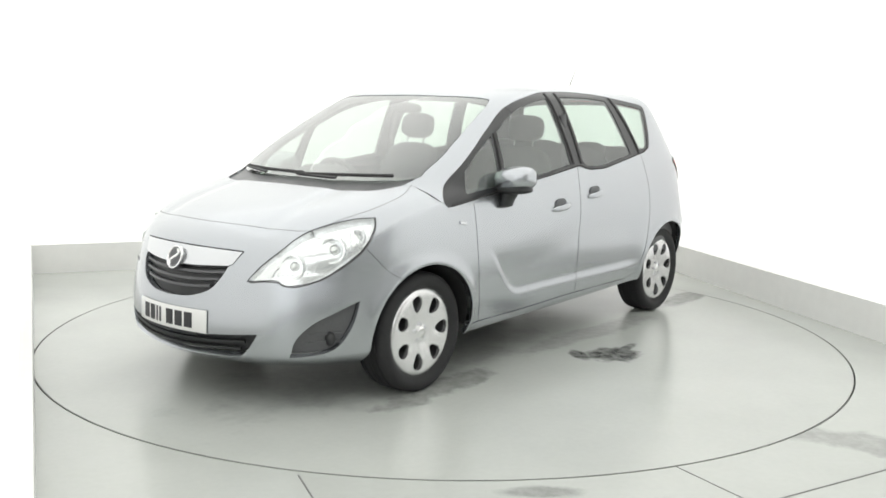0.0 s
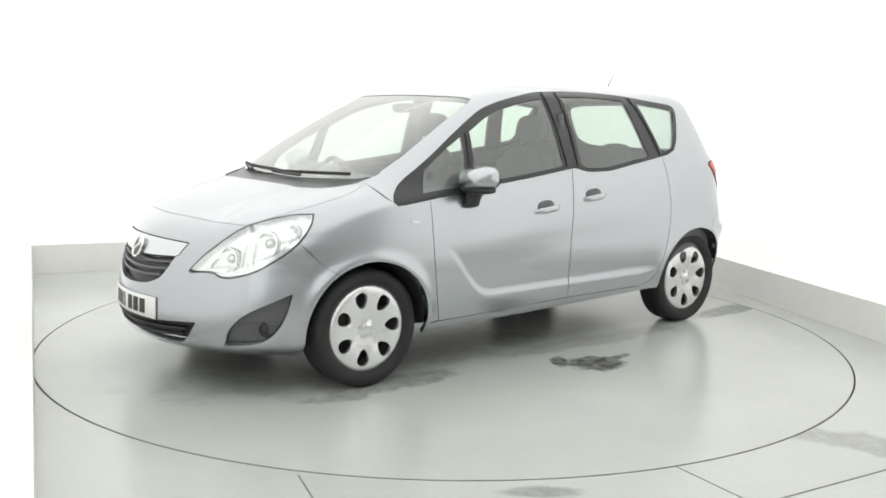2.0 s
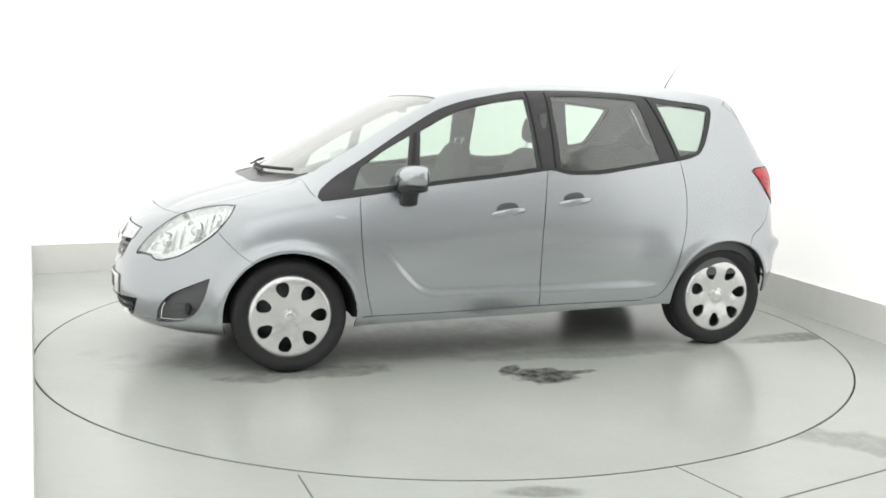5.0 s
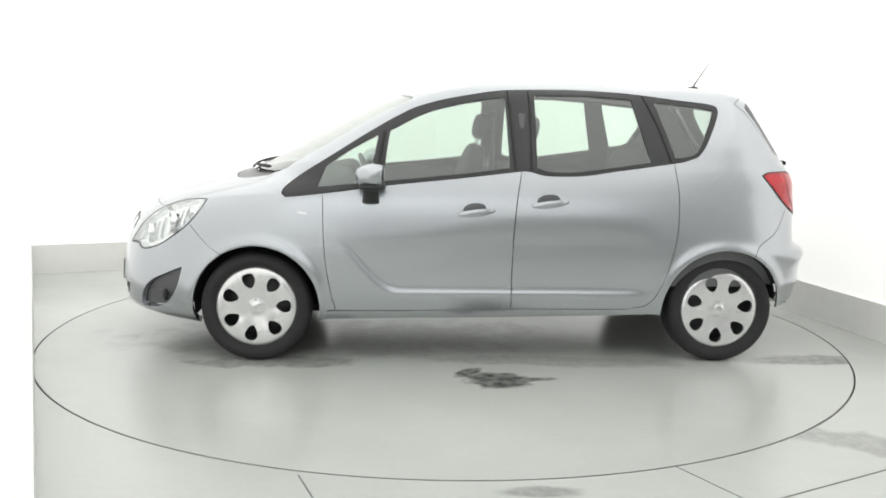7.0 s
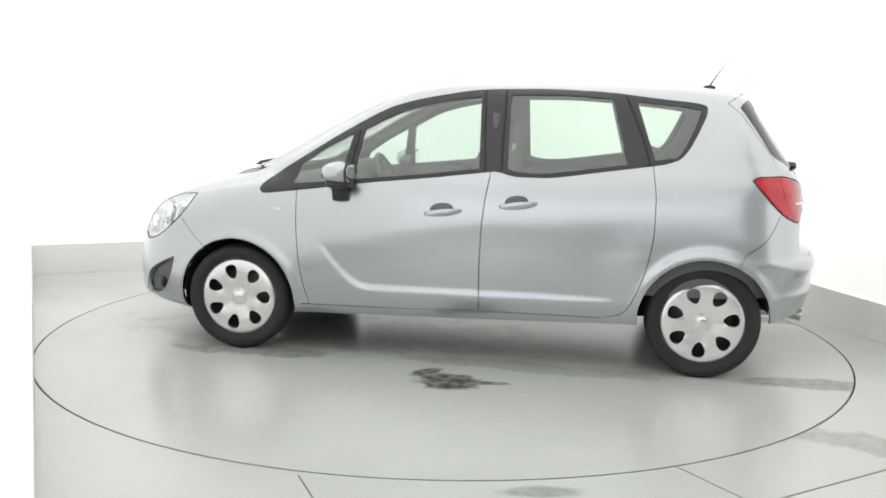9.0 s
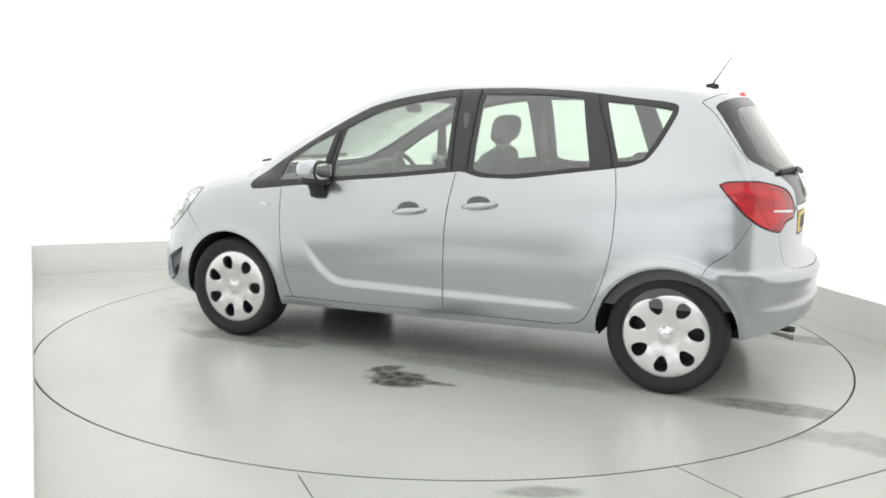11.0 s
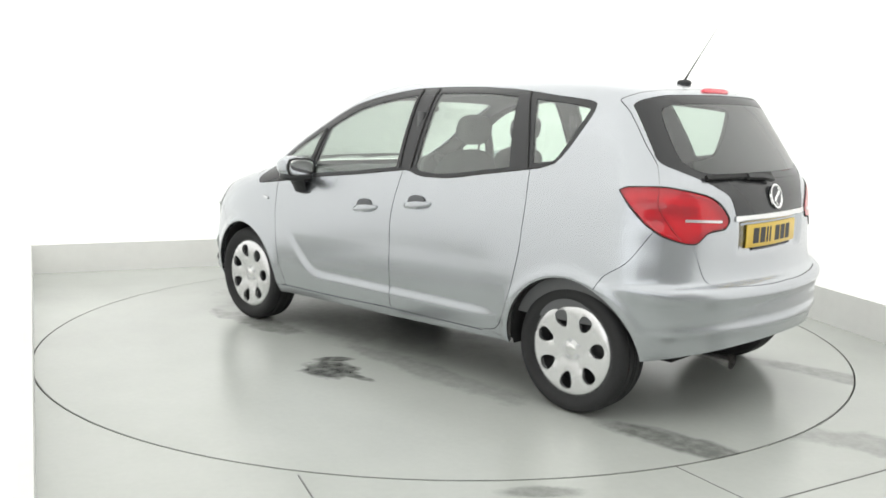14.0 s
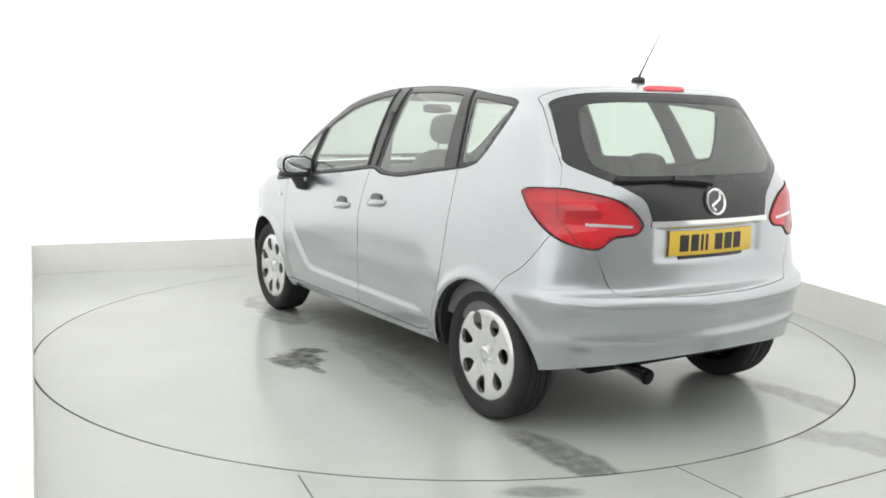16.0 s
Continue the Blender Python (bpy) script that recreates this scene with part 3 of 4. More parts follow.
def seam(name, a, b, w):
    a, b = Vector((*a, 0)), Vector((*b, 0))
    d = (b - a).normalized()
    n = Vector((-d.y, d.x, 0)) * w / 2
    bm = bmesh.new()
    vs = [bm.verts.new(p + Vector((0, 0, h))) for h in (-0.01, 0.0016) for p in (a - n, b - n, b + n, a + n)]
    for f in ((0, 3, 2, 1), (4, 5, 6, 7), (0, 1, 5, 4), (1, 2, 6, 5), (2, 3, 7, 6), (3, 0, 4, 7)):
        bm.faces.new([vs[i] for i in f])
    return tagged(part(name, bm, SEAM, smooth=False), kind="structure")


SEAM = mat("grey_floor_seam", (0.16, 0.16, 0.155), 0.6, grain=0.2, scale=20)
seam("floor_seam", (-0.555, -2.43), (-0.38, -2.85), 0.006)
seam("floor_seam", (1.10, -2.66), (2.3, -1.98), 0.007)
seam("floor_seam", (0.96, -2.262), (1.16, -2.60), 0.004)
seam("floor_seam", (1.76, -1.72), (2.0, -1.43), 0.004)


# ---- the car ----
# pale dull share in the panes imitates reflected haze, most in the windscreen
GLASS = clear("green_tinted_glass", (0.80, 0.90, 0.83), 0.0, 0.05, (0.8, 0.85, 0.82), 0.14)
SCREEN = clear("windscreen_glass_painted_haze", (0.80, 0.87, 0.82), 0.0, 0.13, (0.8, 0.84, 0.82), 0.12, 2.6)
PRIVACY = clear("rear_tinted_glass", (0.66, 0.73, 0.69), 0.0, 0.03, (0.8, 0.85, 0.82), 0.11)
GLOSS = mat("gloss_black_trim", (0.028, 0.029, 0.031), 0.25)
RUBBER = mat("black_seal_rubber", (0.02, 0.02, 0.02), 0.7)
CHROME = mat("bright_chrome", (0.80, 0.80, 0.80), 0.12, metal=1.0)
SATIN = mat("satin_silver_plastic", (0.68, 0.69, 0.71), 0.25, metal=0.8, coat=0.5)
HUBCAP = mat("silver_wheel_cover", (0.77, 0.77, 0.775), 0.24, metal=0.75, coat=0.2, grain=0.02, scale=400)
RIM = mat("black_steel_rim", (0.014, 0.014, 0.015), 0.5)
COWL = mat("dark_grey_cowl_plastic", (0.11, 0.112, 0.115), 0.35, grain=0.08, scale=120)
CLOTH = mat("dark_grey_seat_cloth", (0.10, 0.102, 0.105), 0.9, grain=0.06, scale=30)
TRIM = mat("dark_grey_interior_plastic", (0.12, 0.122, 0.125), 0.65, grain=0.1, scale=300, bump=0.1)
LINER = mat("pale_grey_headliner", (0.22, 0.22, 0.215), 0.9, grain=0.05, scale=300)
REDLENS = clear("red_lens", (0.95, 0.10, 0.13), 0.02, 0.34, (0.95, 0.05, 0.085))
REDCORE = mat("red_reflector", (0.95, 0.10, 0.13), 0.25, coat=0.6, grain=0.2, scale=50)
DARKRED = mat("dark_red_reflector", (0.30, 0.012, 0.018), 0.35, coat=0.6)
LENS = clear("clear_lens", (0.97, 0.98, 0.97), 0.0)
LAMPBOWL = mat("lamp_reflector", (0.90, 0.91, 0.92), 0.16, metal=0.8, grain=0.06, scale=40)
BULB = mat("lamp_projector_glass", (0.75, 0.76, 0.76), 0.06, metal=0.9)
PLATE_W = mat("white_plate", (0.80, 0.80, 0.78), 0.35, coat=0.2)
PLATE_Y = mat("yellow_plate", (0.80, 0.54, 0.05), 0.35, coat=0.2)
INK = mat("black_plate_ink", (0.025, 0.025, 0.028), 0.5)
UNDER = mat("dark_underbody", (0.014, 0.014, 0.014), 0.9, grain=0.2, scale=20)
MIRROR = mat("mirror_silver", (0.9, 0.9, 0.9), 0.01, metal=1.0)

car = new("car")
tagged(car, "silver-blue metallic five-door compact family car parked on the turntable", "car")


panel("body_shell", PAINT, car, "rest", depth=0.014)
panel("hood", PAINT, car, "hood")
panel("cowl", COWL, car, "cowl", gap=0.0, inset=0.012, depth=0.0, label="black plastic cowl under the windscreen")
panel("windscreen", SCREEN, car, "windscreen", gap=0.004, inset=0.003, depth=0.004, label="clear green-tinted windscreen")
panel("front_bumper", PAINT, car, "front_bumper", depth=0.03)
rear_bumper = panel("rear_bumper", PAINT, car, "rear_bumper", depth=0.012)[0]
panel("grille_bar", SATIN, car, "grille_bar", depth=0.03, gap=0.001, inset=-0.004, label="satin silver bar over the grille")
grille = panel("grille", BLACK, car, "grille", gap=0, depth=0, inset=0.035, label="black grille with slats")[0]
lower_grille = panel("lower_grille", BLACK, car, "lower_grille", gap=0, depth=0, inset=0.035, label="black lower air intake")[0]
LR = ("left", "right")
panel("front_fender", PAINT, car, "front_fender", LR, depth=0.02)
fdoors = panel("front_door", PAINT, car, "front_door", LR, gap=0.0025, depth=0.03)
rdoors = panel("rear_door", PAINT, car, "rear_door", LR, gap=0.0025, depth=0.03)
panel("sill", PAINT, car, "sill", LR, depth=0.03, inset=0.004)
panel("window_frame", GLOSS, car, "pillar_trim", LR, gap=0.0005, depth=0.02, inset=0.002, label="gloss black window frame and pillars")
panel("front_quarter_glass", GLASS, car, "front_quarter_glass", LR, gap=0.002, depth=0.004, inset=0.005)
for d, g in zip(fdoors, LR):
    panel("window", GLASS, d, "front_window", (g,), gap=0.002, depth=0.004, inset=0.006, label="green-tinted front door window")
for d, g in zip(rdoors, LR):
    panel("window", GLASS, d, "rear_window", (g,), gap=0.002, depth=0.004, inset=0.006, label="green-tinted rear door window")
panel("rear_quarter_glass", GLASS, car, "rear_quarter_glass", LR, gap=0.002, depth=0.004, inset=0.005)
tailgate = panel("tailgate", PAINT, car, "tailgate", gap=0.0025, depth=0.025)[0]
panel("rear_glass", PRIVACY, tailgate, "rear_glass", gap=0.001, depth=0.004, inset=0.002, label="tinted rear window")
# border made wide to stand in for dark pillar trim behind the glass
panel("rear_glass_border", GLOSS, tailgate, "rear_glass_border", gap=0.001, depth=0.004, inset=0.002, label="black border of the rear window, widened for the dark pillar trim inside")
panel("gate_panel", GLOSS, tailgate, "gate_panel", gap=0.001, depth=0.01, label="gloss black panel under the rear window")
panel("gate_strip", CHROME, tailgate, "gate_strip", gap=0.001, depth=0.012, inset=-0.008, label="chrome strip over the number plate")
pockets = panel("fog_pocket", COWL, car, "fog_pocket", LR, gap=0, depth=0, inset=0.035, label="black plastic fog lamp pocket")
lamps = panel("headlight", LENS, car, "headlight", LR, gap=0.003, depth=0.004, inset=0.002, label="clear headlight with silver reflector")
tails = panel("tail_light", REDLENS, car, "tail_light", LR, gap=0.003, depth=0.02, inset=-0.004, label="red tail light cluster")
for ob, g in zip(lamps, LR):
    panel("reflector", LAMPBOWL, ob, "headlight", (g,), gap=0.003, depth=-0.026, inset=0.03)
for ob, g in zip(tails, LR):
    panel("reflector", REDCORE, ob, "tail_light", (g,), gap=0.003, depth=0.0, inset=0.03)


def surface(kind, a, z, inset=0.0):
    """A point of the skin of the car's left half and its normal."""
    q = [{"s": on_side, "n": on_nose, "t": on_tail}[kind](a, z)]
    n = sample(NORMAL, q)[0]
    return Vector(sample(SKIN, q)[0] - n * inset), Vector(n).normalized()


def strip(kind, pts, width, thick, lift=0.0, n=8, sgn=1):
    """A bmesh bar that follows the skin through pts, width across and thick outwards."""
    a = np.array(pts)
    q = np.linspace(0, len(pts) - 1, (len(pts) - 1) * n + 1)
    cx, cz = pchip(np.arange(len(pts)), a[:, 0], q), pchip(np.arange(len(pts)), a[:, 1], q)
    P, N = [], []
    for x, z in zip(cx, cz):
        p, nn = surface(kind, abs(x) if kind != "s" else x, z)
        if kind != "s" and x < 0:
            p.y, nn.y = -p.y, -nn.y
        P.append(p)
        N.append(nn)
    bm = bmesh.new()
    rows = []
    for i, (p, nn) in enumerate(zip(P, N)):
        t = (P[min(i + 1, len(P) - 1)] - P[max(i - 1, 0)]).normalized()
        s = t.cross(nn).normalized()
        w = width / 2
        ring = []
        for cs, ch in ((-1, 0), (-0.85, 1), (0.85, 1), (1, 0)):
            v = p + s * w * cs + nn * (lift + thick * ch)
            v.y *= sgn
            ring.append(bm.verts.new(v))
        rows.append(ring)
    for r0, r1 in zip(rows, rows[1:]):
        for k in range(4):
            bm.faces.new((r0[k], r1[k], r1[(k + 1) % 4], r0[(k + 1) % 4]))
    bm.faces.new(rows[0])
    bm.faces.new(rows[-1][::-1])
    bmesh.ops.recalc_face_normals(bm, faces=bm.faces)
    return bm


def ball(bm, at, size, seg=20, m=None):
    r = bmesh.ops.create_uvsphere(bm, u_segments=seg, v_segments=seg // 2, radius=1.0)
    for v in r["verts"]:
        v.co = Vector((v.co.x * size[0], v.co.y * size[1], v.co.z * size[2])) + Vector(at)
        if m is not None:
            v.co = m @ v.co
    return r["verts"]


def tube(bm, pts, r, seg=10, close=True):
    rows = []
    pts = [Vector(p) for p in pts]
    for i, p in enumerate(pts):
        t = (pts[min(i + 1, len(pts) - 1)] - pts[max(i - 1, 0)]).normalized()
        s = t.cross(Vector((0.13, 0.31, 0.94))).normalized()
        u = s.cross(t)
        rr = r[i] if isinstance(r, (list, tuple)) else r
        rows.append([bm.verts.new(p + (s * math.cos(a) + u * math.sin(a)) * rr) for a in np.linspace(0, 2 * math.pi, seg, endpoint=False)])
    for r0, r1 in zip(rows, rows[1:]):
        for k in range(seg):
            bm.faces.new((r0[k], r1[k], r1[(k + 1) % seg], r0[(k + 1) % seg]))
    if close:
        bm.faces.new(rows[0][::-1])
        bm.faces.new(rows[-1])


def pillow(bm, size, at, m=None, power=4.0, seg=24):
    """A rounded block: a superellipsoid."""
    vs = ball(bm, (0, 0, 0), (1, 1, 1), seg)
    for v in vs:
        n = (abs(v.co.x) ** power + abs(v.co.y) ** power + abs(v.co.z) ** power) ** (1 / power)
        v.co = Vector((v.co.x / n * size[0] / 2, v.co.y / n * size[1] / 2, v.co.z / n * size[2] / 2))
        if m is not None:
            v.co = m @ v.co
        v.co += Vector(at)
    return vs


# grille slats, plates and badges
SLAT = mat("dark_grey_slat_plastic", (0.09, 0.09, 0.095), 0.3)
for z, w in ((0.640, 0.31), (0.605, 0.285), (0.570, 0.245)):
    part("slat", strip("n", [(-w, z + 0.012), (-w / 2, z + 0.002), (0, z), (w / 2, z + 0.002), (w, z + 0.012)], 0.014, 0.012, -0.022), SLAT, grille)
for z, w in ((0.318, 0.44), (0.285, 0.42)):
    part("slat", strip("n", [(-w, z + 0.015), (-w / 2, z + 0.003), (0, z), (w / 2, z + 0.003), (w, z + 0.015)], 0.016, 0.012, -0.02), BLACK, lower_grille)


# dark strip laid on the skin in place of the shaded gap above the bar
part("bar_gap_line", strip("n", [(-0.372, 0.7445), (-0.2, 0.7485), (0, 0.7505), (0.2, 0.7485), (0.372, 0.7445)], 0.007, 0.003, 0.0005), RUBBER, car)


def plate(colour, kind, z, parent, label, lift):
    """A number plate that follows the skin, with seven dark bars in place of its characters."""
    base = part("number_plate", strip(kind, [(-0.26, z), (-0.13, z), (0, z), (0.13, z), (0.26, z)], 0.111, 0.005, lift), colour, parent, label)
    y, turn = -0.205, (1 if kind == "n" else -1)
    for k, w in enumerate((0.05, 0.045, 0.015, 0.015, 0.05, 0.05, 0.05)):
        part("character_bar", strip(kind, [(turn * y, z), (turn * (y + w), z)], 0.074, 0.001, lift + 0.005, 2), INK, base)
        y += w + (0.042 if k == 3 else 0.013)
    part("plate_edge", strip(kind, [(-0.20, z - 0.062), (0, z - 0.062), (0.20, z - 0.062)], 0.012, 0.003, lift), INK, base)
    return base


plate(PLATE_W, "n", 0.412, car, "white front number plate with dark bars", 0.004)
plate(PLATE_Y, "t", 0.857, tailgate, "yellow rear number plate with dark bars", 0.006)


def badge(at, tilt, face, r, parent):
    m = Matrix.Translation(at) @ pose(0, 0, 0, 0, face * (90 - tilt), 0)
    bm = bmesh.new()
    rows = []
    for a in np.linspace(0, 2 * math.pi, 40, endpoint=False):
        rows.append([bm.verts.new(m @ Vector((math.cos(a) * rr, math.sin(a) * rr, h))) for rr, h in ((r, 0), (r * 0.98, 0.007), (r * 0.86, 0.009), (r * 0.78, 0.003))])
    for i in range(40):
        for k in range(3):
            bm.faces.new((rows[i][k], rows[(i + 1) % 40][k], rows[(i + 1) % 40][k + 1], rows[i][k + 1]))
    bm.faces.new([rw[3] for rw in rows])
    bmesh.ops.recalc_face_normals(bm, faces=bm.faces)
    ob = part("badge", bm, CHROME, parent, "round chrome badge")
    bm = bmesh.new()
    tube(bm, [m @ Vector((r * 0.66 * t, -r * 0.42 * math.sin(2.6 * t), 0.006)) for t in np.linspace(-1, 1, 15)], r * 0.13, 8)
    part("relief", bm, CHROME, ob)
    bm = bmesh.new()
    bmesh.ops.create_circle(bm, cap_ends=True, segments=32, radius=r * 0.77, matrix=m @ pose(0, 0, 0.0045))
    part("disc", bm, BADGE_DARK, ob, smooth=False)
    return ob


BADGE_DARK = mat("grey_badge_ground", (0.11, 0.11, 0.115), 0.3, metal=0.6)
badge((2.182, 0, 0.690), 20, 1, 0.058, car)
badge((-1.896, 0, 1.034), 14, -1, 0.062, tailgate)


# lamps
LAMPSEAL = mat("dark_grey_lamp_seal", (0.10, 0.10, 0.10), 0.5)


def lamp_insides(ob, s):
    for x, z, r in ((1.97, 0.69, 0.052), (1.82, 0.77, 0.056), (1.70, 0.83, 0.032)):
        p, n = surface("s", x, z, 0.03)
        d = (n + Vector((1.4, 0, -0.1))).normalized()
        m = Matrix.Translation(p) @ d.to_track_quat("Z", "Y").to_matrix().to_4x4()
        bm = bmesh.new()
        rows = []
        for a in np.linspace(0, 2 * math.pi, 28, endpoint=False):
            rows.append([m @ Vector((math.cos(a) * rr, math.sin(a) * rr, h)) for rr, h in ((r * 1.15, -0.01), (r * 1.15, 0.016), (r, 0.016), (r * 0.8, -0.012), (r * 0.45, -0.03))])
        vs = [[bm.verts.new((c.x, c.y * s, c.z)) for c in rw] for rw in rows]
        for i in range(28):
            for k in range(4):
                bm.faces.new((vs[i][k], vs[(i + 1) % 28][k], vs[(i + 1) % 28][k + 1], vs[i][k + 1]))
        bmesh.ops.recalc_face_normals(bm, faces=bm.faces)
        part("lamp_bowl", bm, LAMPBOWL, ob)
        bm = bmesh.new()
        c = m @ Vector((0, 0, -0.012))
        ball(bm, (c.x, c.y * s, c.z), (r * 0.5, r * 0.5, r * 0.5), 16)
        part("bulb", bm, BULB, ob)
    for pts in ([(2.0522, 0.6458), (1.9303, 0.6601), (1.7979, 0.7194), (1.671, 0.8326)],):
        part("divider", strip("s", pts, 0.012, 0.02, -0.05, sgn=s), SATIN, ob)
    edge = [(2.0953, 0.6111), (2.0548, 0.6188), (2.0251, 0.6169), (2.0117, 0.6025), (1.9825, 0.5968), (1.9016, 0.6216), (1.8043, 0.6795), (1.7006, 0.7602), (1.6287, 0.8449), (1.5936, 0.9017)]
    part("seal", strip("s", edge, 0.006, 0.0015, 0.0002, sgn=s), LAMPSEAL, ob)
    for x, z0, z1 in ((2.03, 0.645, 0.69), (1.925, 0.655, 0.765), (1.885, 0.665, 0.79), (1.765, 0.735, 0.845), (1.735, 0.755, 0.855), (1.665, 0.81, 0.88)):
        part("facet", strip("s", [(x + 0.012, z0), (x, (z0 + z1) / 2), (x - 0.018, z1)], 0.016, 0.014, -0.03, sgn=s), LAMPBOWL, ob)


def tail_insides(ob, s):
    part("seam", strip("s", [(-1.6862, 1.0924), (-1.7084, 0.9994), (-1.7433, 0.9307), (-1.7821, 0.8637)], 0.005, 0.002, 0.004, sgn=s), DARKRED, ob)
    part("clear_strip", strip("s", [(-1.782, 0.950), (-1.82, 0.9452), (-1.8575, 0.938)], 0.014, 0.003, 0.003, sgn=s), SATIN, ob, "clear reversing lamp strip")
    part("dark_reflector", strip("s", [(-1.6159, 1.0394), (-1.6752, 1.0242), (-1.7345, 1.004), (-1.8105, 0.9882)], 0.040, 0.004, -0.008, sgn=s), DARKRED, ob)
    part("dark_reflector", strip("s", [(-1.6675, 0.9625), (-1.7023, 0.9554), (-1.7314, 0.9503)], 0.02, 0.004, -0.006, sgn=s), DARKRED, ob)
    edge = [(-1.5358, 1.0774), (-1.5735, 1.0931), (-1.6859, 1.0963), (-1.7577, 1.0819), (-1.8236, 1.0504), (-1.8562, 0.9951), (-1.8692, 0.9341), (-1.8652, 0.9035), (-1.84, 0.8918), (-1.8125, 0.8439), (-1.7474, 0.8715), (-1.6711, 0.9285), (-1.5961, 1.0078), (-1.5358, 1.0774)]
    part("seal", strip("s", edge, 0.007, 0.003, 0.001, sgn=s), RUBBER, ob)


for ob, s in zip(lamps, (1, -1)):
    lamp_insides(ob, s)
for ob, s in zip(tails, (1, -1)):
    tail_insides(ob, s)
for ob, s in zip(pockets, (1, -1)):
    for z in (0.33, 0.37):
        part("slat", strip("s", [(1.80, z), (1.87, z), (1.95, z - 0.005)], 0.012, 0.006, -0.033, sgn=s), COWL, ob)
    p, n = surface("s", 1.86, 0.345, 0.03)
    bm = bmesh.new()
    ball(bm, (p.x, p.y * s, p.z), (0.02, 0.035, 0.035))
    part("fog_lamp_blank", bm, BLACK, ob)

# third brake light, antenna, wipers, exhaust
p, n = surface("t", 0.0, 1.532)
bm = bmesh.new()
pillow(bm, (0.03, 0.25, 0.026), (p.x - 0.004, 0, p.z - 0.001), pose(0, 0, 0, 0, 25), 6)
part("brake_light", bm, REDCORE, tailgate, "red high-level brake light")
bm = bmesh.new()
pillow(bm, (0.075, 0.045, 0.035), (-1.368, 0, 1.575), None, 3)
base = part("antenna_base", bm, BLACK, car)
bm = bmesh.new()
tube(bm, [(-1.372, 0, 1.592), (-1.395, 0, 1.63), (-1.47, 0, 1.745), (-1.56, 0, 1.885)], [0.006, 0.004, 0.002, 0.001], 8)
part("mast", bm, BLACK, base)


def wiper(points, parent, kind):
    part("wiper", strip(kind, points, 0.016, 0.012, 0.012), RUBBER, parent, "black wiper blade")
    x, z = points[0]
    part("wiper_arm", strip(kind, [points[-1], ((points[-1][0] + x) / 2, (points[-1][1] + z) / 2 - 0.012)], 0.018, 0.010, 0.010), BLACK, parent)


wiper([(0.05, 1.052), (-0.25, 1.054), (-0.53, 1.058)], car, "n")
wiper([(0.58, 1.06), (0.25, 1.052), (0.02, 1.046)], car, "n")
part("wiper", strip("t", [(0.50, 1.128), (0.25, 1.130), (-0.02, 1.128)], 0.022, 0.016, 0.006), RUBBER, tailgate, "black rear wiper")
part("wiper_arm", strip("t", [(0.22, 1.126), (0.08, 1.118), (0.0, 1.106)], 0.028, 0.02, 0.012), BLACK, tailgate)
bm = bmesh.new()
tube(bm, [(-1.60, 0.36, 0.30), (-1.80, 0.37, 0.295), (-1.915, 0.376, 0.282)], [0.026, 0.028, 0.036], 18, False)
tube(bm, [(-1.60, 0.36, 0.30), (-1.80, 0.37, 0.295), (-1.913, 0.376, 0.282)], [0.022, 0.024, 0.032], 18, False)
part("exhaust_pipe", bm, mat("exhaust_steel", (0.5, 0.49, 0.48), 0.22, metal=0.95, grain=0.2, scale=30), car, "steel exhaust tail pipe")
bm = bmesh.new()
pillow(bm, (0.36, 0.30, 0.13), (-1.60, 0.30, 0.36), None, 3)
part("silencer", bm, UNDER, car)

# door handles, mirrors, side repeaters, sill lines
def handle(x, z, door, s):
    p, n = surface("s", x, z)
    bm = bmesh.new()
    # no real hollow: the cup's shade is put into a dark colour
    pillow(bm, (0.13, 0.012, 0.078), (x + 0.008, (p.y + 0.0005) * s, z + 0.014), pose(0, 0, 0, 0, 6), 2.2)
    part("handle_cup", bm, mat_cup, door, "handle cup with its recess shade painted dark")
    bm = bmesh.new()
    rows = []
    for t in np.linspace(-1, 1, 17):
        px = x + 0.105 * t
        q, nn = surface("s", px, z)
        h = 0.030 * (1 - abs(t) ** 3) + 0.004
        half = 0.021 * (1 - 0.6 * t * t)
        zc = z - 0.012 * t
        rows.append([bm.verts.new(((q + nn * (h * a)).x, (q + nn * (h * a - 0.003)).y * s, zc + half * b)) for a, b in ((0.35, -1), (0.85, -0.9), (1, -0.3), (1, 0.4), (0.85, 0.95), (0.35, 1))])
    for r0, r1 in zip(rows, rows[1:]):
        for k in range(6):
            bm.faces.new((r0[k], r1[k], r1[(k + 1) % 6], r0[(k + 1) % 6]))
    bm.faces.new(rows[0])
    bm.faces.new(rows[-1][::-1])
    bmesh.ops.recalc_face_normals(bm, faces=bm.faces)
    part("handle", bm, PAINT, door, sharp=60)


mat_cup = mat("painted_cup_shade_grey", (0.11, 0.115, 0.12), 0.35, metal=0.3)
for i, s in enumerate((1, -1)):
    handle(0.105, 0.856, fdoors[i], s)
    handle(-0.308, 0.908, rdoors[i], s)


